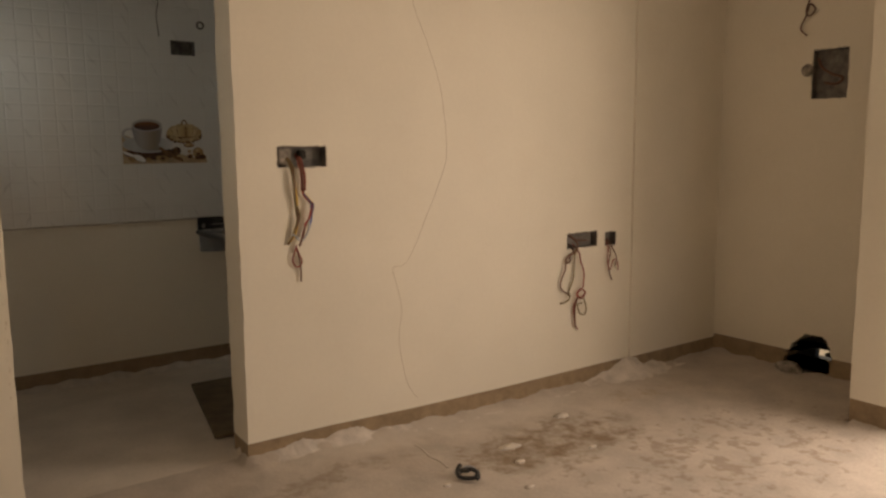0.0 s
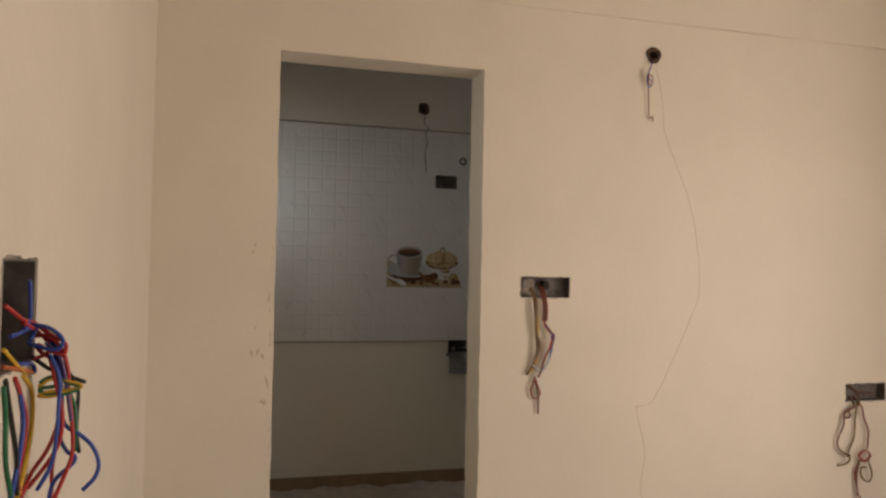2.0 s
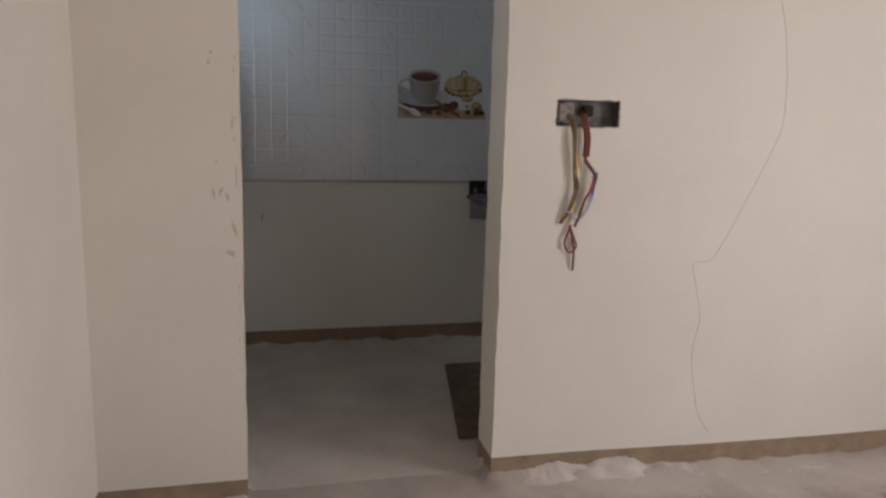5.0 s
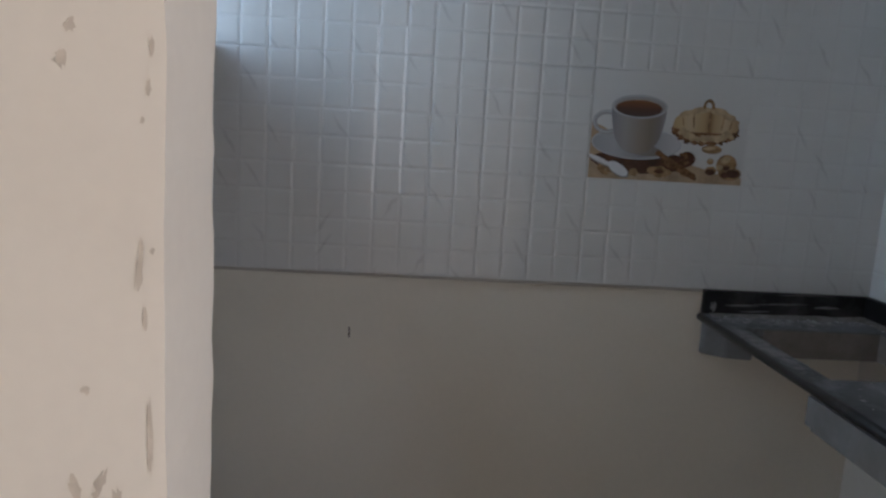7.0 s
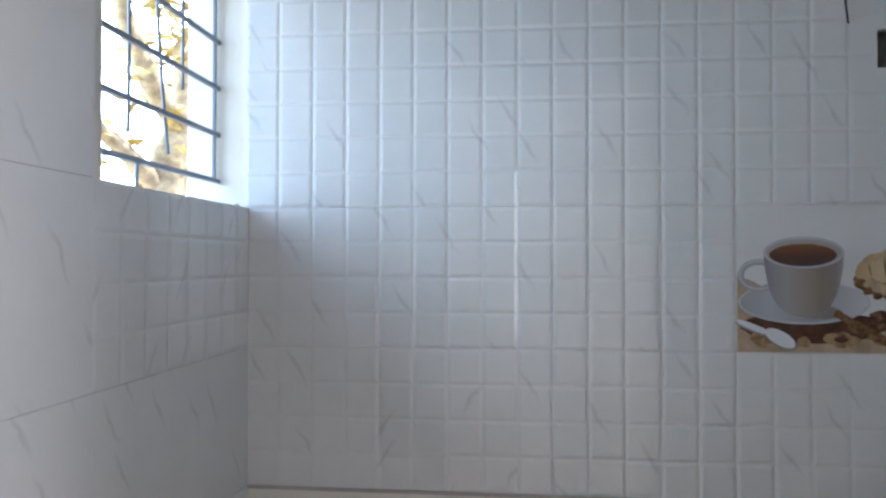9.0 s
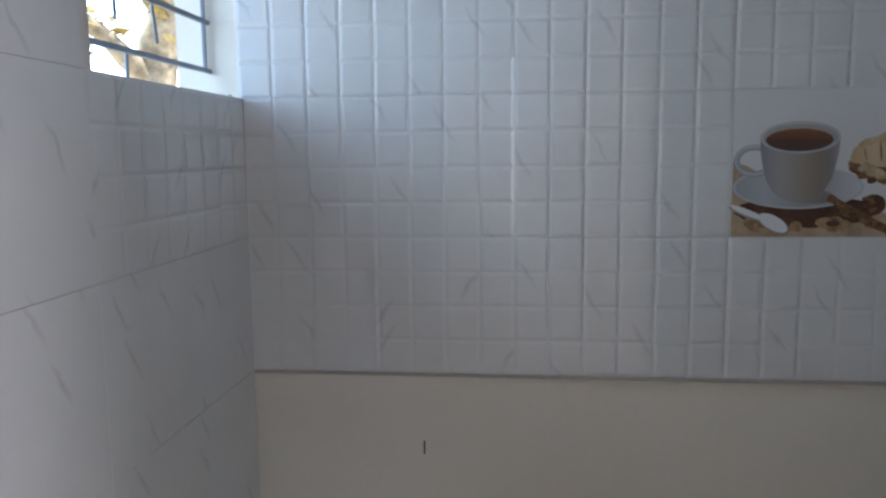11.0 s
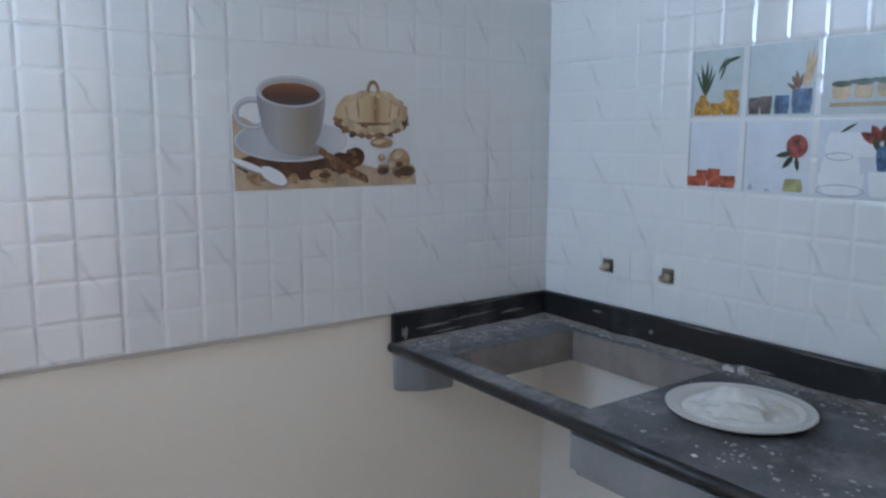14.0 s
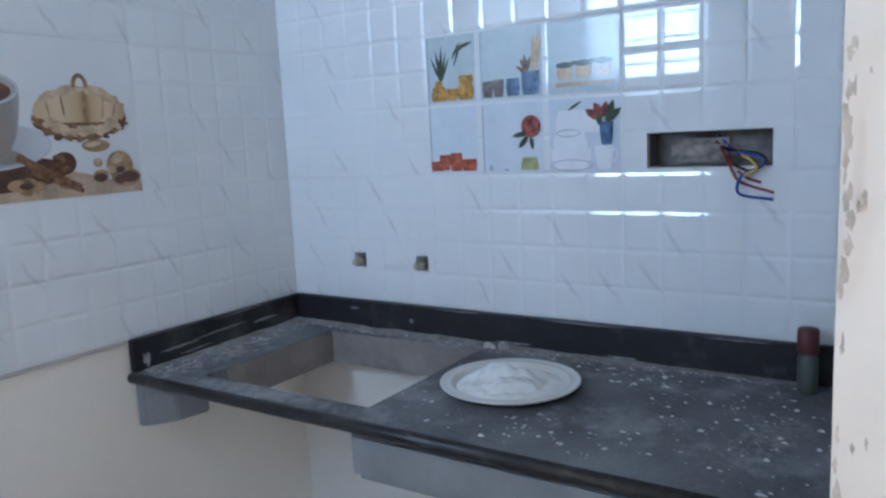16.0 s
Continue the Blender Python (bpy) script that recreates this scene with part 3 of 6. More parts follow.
field_n = thing("wall_tiles_back", (0, KD, LINE), "white glossy pillow-embossed tiles with grey veins on the wall", "wall tiles", kind="structure")
edges = [KR, 1.1675, 0.717, 0.2665, -0.184, KL]
DECOR1 = None
for r in range(4):
    for a, b in zip(edges[1:], edges):
        w = b - a
        m = Matrix.Translation((a, -TT, r * TH))
        z0 = LINE + r * TH
        if r == 1 and abs(a - 0.717) < 0.01:
            DECOR1 = lay(field_n, m, w, TH, FLATTILE, False)
            continue
        hs = [(q[0] - a, q[1] - a, q[2] - z0, q[3] - z0) for q in (DARKBOX,) if q[0] < b and q[1] > a and q[2] < z0 + TH and q[3] > z0]
        special(field_n, m, w, TH, hs) if hs else lay(field_n, m, w, TH)

field_e = thing("wall_tiles_east", (KR, 0, LINE), "white glossy pillow-embossed tiles behind the counter", "wall tiles", kind="structure")
ye = [KD - TT, 1.066, 0.6155, T]
DECOR2 = None
for r in range(4):
    for a, b in zip(ye[1:], ye):
        w, z0 = b - a, LINE + r * TH
        m = Matrix.Translation((-TT, b, r * TH)) @ Matrix.Rotation(radians(-90), 4, "Z")
        if r == 1 and abs(b - 1.066) < 0.01:
            DECOR2 = lay(field_e, m, w, TH)
            continue
        hs = [(b - q[1], b - q[0], q[2] - z0, q[3] - z0) for q in (KBOX, *TAPR) if q[0] < b and q[1] > a and q[2] < z0 + TH and q[3] > z0]
        special(field_e, m, w, TH, hs) if hs else lay(field_e, m, w, TH)

field_w = thing("wall_tiles_west", (KL, 0, LINE), "white glossy tiles below and beside the kitchen window", "wall tiles", kind="structure")
yw = [T, 0.47, 0.9, KD - TT]
for r in range(-2, 4):
    for a, b in zip(yw, yw[1:]):
        if r >= 2 and a > 0.8:
            continue
        w = b - a
        m = Matrix.Translation((TT, a, r * TH)) @ Matrix.Rotation(radians(90), 4, "Z")
        lay(field_w, m, w, TH, pillows=r == 1 and a > 0.8)
bm = box((KL, KD - TT - 0.003, LINE - 0.008), (CX, KD - 0.0002, LINE - 0.0005), 0.002)
tagged(part("trim", bm, GROUT), "ragged grout line under the tiles", "grout line", kind="structure")

bm = box((KL, KD - TT - 0.0015, LINE + 4 * TH + 0.0005), (KR, KD - 0.0034, LINE + 4 * TH + 0.007), 0.0015)
tagged(part("trim", bm, CEMENT), "dark mortar seam along the top of the tiles", "mortar seam", kind="structure")

# ---- counter ----
counter = thing("counter", (CX, 0.8, CZ), "dusty dark granite kitchen counter with an empty sink cut-out", "counter")
TOP = 0.022


def local(ob, bm):
    bmesh.ops.translate(bm, verts=bm.verts, vec=-Vector(ob.location))
    return bm


SX0, SX1, SY0, SY1 = 1.149, 1.539, 0.918, 1.343   # sink cut-out
us, vs = [CX, SX0, SX1, KR - TT - 0.001], [T + 0.002, SY0, SY1, KD - TT - 0.001]
bm = bmesh.new()
for i in range(3):
    for j in range(3):
        if (i, j) != (1, 1):
            add_box(bm, (us[i], vs[j], CZ - TOP), (us[i + 1], vs[j + 1], CZ))
bmesh.ops.remove_doubles(bm, verts=bm.verts, dist=1e-5)
part("worktop", local(counter, bm), GRANITE, counter, "dust-covered dark granite slab with a rectangular sink cut-out")
bm = add_tube(bmesh.new(), [(CX - 0.001, y, CZ - 0.012) for y in (T + 0.004, KD - TT - 0.002)], 0.0118, 10, smooth=False)
part("edge", local(counter, bm), BLACK, counter, "rounded black polished front edge")
U0, U1 = CZ - TOP - 0.053, CZ - TOP - 0.001


def prism(pts, z0, z1, bevel=0.004):
    bm = bmesh.new()
    lo, hi = [bm.verts.new((x, y, z0)) for x, y in pts], [bm.verts.new((x, y, z1)) for x, y in pts]
    bm.faces.new(hi)
    bm.faces.new(lo[::-1])
    for k in range(len(pts)):
        bm.faces.new((lo[k], lo[(k + 1) % len(pts)], hi[(k + 1) % len(pts)], hi[k]))
    bmesh.ops.recalc_face_normals(bm, faces=bm.faces)
    bmesh.ops.bevel(bm, geom=list(bm.edges), offset=bevel, segments=2, affect="EDGES")
    return bm


bm = prism([(CX + 0.141, KD - 0.002), (CX + 0.141, KD - 0.075), (CX + 0.16, SY1 + 0.004), (KR - 0.002, SY1 + 0.004), (KR - 0.002, KD - 0.002)], U0, U1)
part("support", local(counter, bm), INNER, counter, "rough mortar support under the slab")
bm = prism([(CX + 0.006, KD - 0.003), (CX + 0.012, KD - 0.022), (CX + 0.066, KD - 0.06), (CX + 0.14, KD - 0.075), (CX + 0.14, KD - 0.003)], U0 - 0.048, U1)
part("corbel", local(counter, bm), CONC, counter, "grey broken concrete block under the slab's end")
# the mortar lining of the sink cut-out hides the slab's sawn edge
bm = box((SX0 + 0.055, SY1 - 0.003, U0 - 0.004), (SX1 - 0.002, SY1 - 0.0004, CZ - 0.002), 0.001)
part("sink_lining", local(counter, bm), INNER, counter)
bm = box((SX1 - 0.003, SY0 + 0.001, U0 - 0.004), (SX1 - 0.0004, SY1 - 0.001, CZ - 0.002), 0.001)
part("sink_lining", local(counter, bm), INNER, counter)
bm = box((SX1 + 0.004, SY0 + 0.021, U0), (KR - 0.003, SY1 + 0.003, U1), 0.003)
part("support", local(counter, bm), INNER, counter)
bm = box((CX + 0.012, T + 0.003, U0 - 0.045), (KR - 0.004, SY0 + 0.02, U1), 0.016)
part("support", local(counter, bm), CONC, counter)
bm = box((CX - 0.002, KD - TT - 0.018, CZ + 0.0005), (KR - TT - 0.019, KD - TT - 0.0005, LINE + 0.001), 0.002)
part("upstand", local(counter, bm), BLACK, counter, "black granite upstand smeared with cement")
bm = box((KR - TT - 0.018, T + 0.02, CZ + 0.0005), (KR - TT - 0.0005, KD - TT - 0.0006, LINE + 0.001), 0.002)
part("upstand", local(counter, bm), BLACK, counter, "black granite upstand smeared with cement")

SMEAR = mat("cement_smear", (0.3, 0.29, 0.28), rough=0.95, var=0.2, scale=60, bump=0.0)
rs = random.Random(31)
for k, (y, z, w, h) in enumerate(((1.13, 0.81, 0.01, 0.007), (1.3, 0.828, 0.02, 0.0025), (0.86, 0.787, 0.05, 0.003), (0.62, 0.784, 0.04, 0.003), (1.0, 0.845, 0.08, 0.0015), (0.7, 0.845, 0.1, 0.0015), (0.4, 0.844, 0.07, 0.0015))):
    bm = bmesh.new()
    bm.faces.new([bm.verts.new((KR - TT - 0.0186, y + w * rs.uniform(0.5, 1.1) * math.cos(a), z + h * rs.uniform(0.5, 1.1) * math.sin(a))) for a in (2 * math.pi * q / 14 for q in range(14))])
    part("cement_smear", local(counter, bm), SMEAR, counter)
for k, (x, z, w, h) in enumerate(((1.2, 0.806, 0.06, 0.0035), (1.33, 0.815, 0.09, 0.003), (1.46, 0.81, 0.05, 0.005), (1.25, 0.79, 0.05, 0.003), (1.12, 0.8, 0.012, 0.018), (1.4, 0.845, 0.1, 0.0015))):
    bm = bmesh.new()
    bm.faces.new([bm.verts.new((x + w * rs.uniform(0.5, 1.1) * math.cos(a), KD - TT - 0.0186, z + h * rs.uniform(0.4, 1.1) * math.sin(a) + 0.03 * w * math.cos(a))) for a in (2 * math.pi * q / 18 for q in range(18))])
    part("cement_smear", local(counter, bm), SMEAR, counter)
FILLET = mat("counter_dust", (0.27, 0.25, 0.23), rough=1.0, var=0.25, scale=30, grain=140, bump=0.5, dist=0.004)


def counter_bank(put, length, heights, wide, seed, label):
    """Swept mortar dust heaped along the foot of an upstand; put(s, d) gives the place s along it and d in front of it."""
    bm = bmesh.new()
    n = int(length / 0.006)
    rows = []
    for k in range(n + 1):
        t = k / n
        q = min(int(t * (len(heights) - 1)), len(heights) - 2)
        f = t * (len(heights) - 1) - q
        h = (heights[q] + (heights[q + 1] - heights[q]) * f) * (1 + 0.45 * noise.noise(Vector((t * length * 14, seed, 0))) + 0.2 * noise.noise(Vector((t * length * 110, seed, 1))))
        w = wide * (0.8 + 0.6 * noise.noise(Vector((t * length * 22, seed, 4))))
        rows.append([bm.verts.new((*put(t * length, d), CZ + z)) for d, z in ((0.0, h), (0.15 * w, 0.9 * h), (0.45 * w, 0.45 * h), (w, -0.0006))])
    for p, q in zip(rows, rows[1:]):
        for k in range(3):
            bm.faces.new((p[k], q[k], q[k + 1], p[k + 1])).smooth = True
    bmesh.ops.recalc_face_normals(bm, faces=bm.faces)
    return tagged(part("counter_dust_bank", bm, FILLET), label, "dust", kind="stuff")


counter_bank(lambda a, d: (CX + 0.015 + a, KD - TT - 0.0186 - d), KR - TT - 0.02 - CX - 0.015, (0.003, 0.005, 0.006, 0.008, 0.011), 0.04, 3.0, "grey mortar dust heaped along the granite upstand")
counter_bank(lambda a, d: (KR - TT - 0.0186 - d, KD - TT - 0.02 - a), 1.2, (0.011, 0.009, 0.007, 0.008, 0.006, 0.004, 0.004, 0.003, 0.003), 0.024, 8.0, "pale mortar dust along the long granite upstand")
# ---- window ----
window = thing("window_1", (KL - 0.065, (WY0 + KD) / 2, WZ0), "unglazed kitchen window with a dark painted iron grille", "window", kind="structure")
gx = KL - 0.065
for z in (WZ0 + 0.06, WZ0 + 0.164, WZ0 + 0.268, WZ0 + 0.372, WZ0 + 0.476, WZ0 + 0.58):
    part("grille_bar", local(window, box((gx - 0.004, WY0 + 0.002, z - 0.005), (gx + 0.004, KD - 0.002, z + 0.005), 0.001)), IRON, window)
for y in (WY0 + 0.012, KD - 0.008):
    part("grille_bar", local(window, box((gx - 0.012, y - 0.004, WZ0 + 0.06), (gx - 0.005, y + 0.004, WZ1), 0.001)), IRON, window)
# thin bowed uprights between the flat bars
for k, (y, bow, z0, z1) in enumerate(((WY0 + 0.03, 0.0, 0.06, 0.5), (WY0 + 0.11, -0.05, 0.164, 0.6), (WY0 + 0.21, 0.0, 0.11, 0.6), (WY0 + 0.3, 0.06, 0.09, 0.6), (WY0 + 0.42, 0.0, 0.23, 0.6), (WY0 + 0.24, 0.0, 0.0, 0.06))):
    pts = [(gx - 0.009, y + bow * (1 - t) ** 2, WZ0 + z0 + (z1 - z0) * t) for t in (0, 0.25, 0.5, 0.75, 1)]
    part("grille_rod", local(window, add_tube(bmesh.new(), pts, 0.0035, 6, steps=3)), IRON, window)

for k, (dx, dy, sc) in enumerate(((-0.012, 0.03, 0.006), (-0.03, 0.02, 0.005), (-0.02, 0.05, 0.004), (-0.045, 0.035, 0.004))):
    bit = thing("mortar_crumb", (KL + dx, KD - dy, WZ0), "crumb of grey mortar on the tiled window sill", "mortar crumb", "mortar crumbs")
    bm = bmesh.new()
    bmesh.ops.create_icosphere(bm, subdivisions=2, radius=sc)
    for v in bm.verts:
        v.co *= 1 + 0.5 * noise.noise(v.co * 120 + Vector((k, 0, 0)))
        v.co.z = max(v.co.z + sc * 0.4, -0.0005)
    part("crumb", bm, CEMENT, bit)

# ---- outside ----
GROUND = mat("dry_earth", (0.33, 0.25, 0.16), rough=1.0, var=0.2, scale=0.6, grain=8, bump=0.3, dist=0.05)
bm = bmesh.new()
bm.faces.new([bm.verts.new(p) for p in ((-400, -400, -0.6), (400, -400, -0.6), (400, 400, -0.6), (-400, 400, -0.6))])
tagged(part("ground", bm, GROUND), "dry bare earth outside the house", "ground", kind="structure")
GLOW = bpy.data.materials.new("bright_haze")
GLOW.use_nodes = True
em = GLOW.node_tree.nodes.new("ShaderNodeEmission")
em.inputs[0].default_value, em.inputs[1].default_value = (0.86, 0.96, 0.98, 1), 4.5
GLOW.node_tree.links.new(em.outputs[0], GLOW.node_tree.nodes["Material Output"].inputs[0])
bm = bmesh.new()
bm.faces.new([bm.verts.new(p) for p in ((-9, -5.5, -0.6), (-9, 28, -0.6), (-9, 28, 13), (-9, -5.5, 13))])
tagged(part("backdrop", bm, GLOW), "bright hazy white sky outside the window", "sky", kind="structure")

BARK = mat("tree_bark", (0.46, 0.36, 0.22), rough=0.95, var=0.3, scale=12, bump=0.6, dist=0.02)
LEAF = mat("yellowed_leaves", (0.45, 0.33, 0.08), rough=0.7, var=0.35, scale=8, bump=0.0)
tree = thing("tree", (-2.9, 6.3, -0.6), "leaning bare-limbed tree with yellowed leaf clumps outside the window", "tree")
bm = bmesh.new()


def limb(bm, pts, r0, r1):
    """A tapered, slightly knobbly limb."""
    n0 = len(bm.verts)
    add_tube(bm, pts, 1.0, 9, steps=6)
    bm.verts.ensure_lookup_table()
    P = spline(pts, 6)
    for k, c in enumerate(P):
        r = r0 + (r1 - r0) * k / (len(P) - 1)
        for q in range(9):
            v = bm.verts[n0 + 9 * k + q]
            v.co = c + (v.co - c) * r * (1 + 0.22 * noise.noise(Vector((k * 0.7, q * 0.9, r0 * 50))))


limb(bm, [(-2.9, 6.3, -0.6), (-2.95, 6.2, 0.6), (-2.9, 6.25, 1.8), (-2.8, 6.5, 2.7)], 0.2, 0.17)
part("trunk", local(tree, bm), BARK, tree)
limbs = [[(-2.8, 6.5, 2.6), (-2.85, 6.65, 3.3), (-2.7, 6.95, 4.1), (-2.6, 7.1, 5.2)], [(-2.8, 6.5, 2.2), (-2.9, 6.9, 2.9), (-2.8, 7.25, 3.4), (-2.7, 7.5, 4.4)],
         [(-2.8, 6.4, 2.5), (-3.0, 5.9, 3.2), (-3.1, 5.6, 4.2), (-3.0, 5.5, 5.2)], [(-2.85, 6.3, 1.9), (-3.1, 5.9, 2.3), (-3.3, 5.5, 2.6)]]
for k, pts in enumerate(limbs):
    bm = bmesh.new()
    limb(bm, pts, 0.13 - 0.02 * (k > 0), 0.04)
    part("limb", local(tree, bm), BARK, tree)
rnd = random.Random(5)
bm = bmesh.new()
for pts in limbs:
    P = spline(pts, 6)
    for c in P[4::2]:
        for k in range(2):
            o = c + Vector((rnd.uniform(-0.5, 0.5), rnd.uniform(-0.45, 0.45), rnd.uniform(-0.15, 0.3)))
            for q in range(11):
                p = o + Vector((rnd.gauss(0, 0.12), rnd.gauss(0, 0.14), rnd.gauss(0, 0.05)))
                u, v = Vector((rnd.uniform(-1, 1), rnd.uniform(-1, 1), rnd.uniform(-0.4, 0.4))).normalized() * 0.1, Vector((rnd.uniform(-1, 1), rnd.uniform(-1, 1), rnd.uniform(-1, 1))).normalized() * 0.04
                bm.faces.new([bm.verts.new(p + d) for d in (u, v, -u, -v)])
part("crown", local(tree, bm), LEAF, tree, "sparse clumps of yellowed leaves")
DRY = mat("dry_tan_blade", (0.5, 0.38, 0.2), rough=0.8, var=0.25, scale=9, bump=0.2)
for k, (x, y, z, dx, dz, w) in enumerate(((-2.95, 6.35, 2.1, 0.16, 0.58, 0.13), (-2.75, 6.5, 1.75, 0.14, 0.45, 0.1), (-3.05, 6.2, 1.7, -0.05, 0.5, 0.12), (-2.8, 6.6, 2.5, 0.22, 0.6, 0.12), (-3.0, 6.3, 2.9, -0.2, 0.5, 0.12), (-2.6, 6.7, 1.9, 0.25, 0.3, 0.09), (-2.9, 6.5, 3.2, 0.2, 0.5, 0.11))):
    bm = bmesh.new()
    rows_ = []
    for q in range(6):
        t = q / 5
        c = Vector((x + dx * t, y + 0.1 * t, z + dz * t - 0.12 * t * t))
        h = w * (1 - t) ** 0.8 * (0.7 + 0.6 * t) + 0.002
        rows_.append([bm.verts.new(c + Vector((-h, 0, 0.03))), bm.verts.new(c + Vector((0, 0.03, 0))), bm.verts.new(c + Vector((h, 0, 0.03)))])
    for p, q in zip(rows_, rows_[1:]):
        for e in range(2):
            bm.faces.new((p[e], p[e + 1], q[e + 1], q[e]))
    part("dry_blade", local(tree, bm), DRY, tree, "broad dry tan leaf blade")

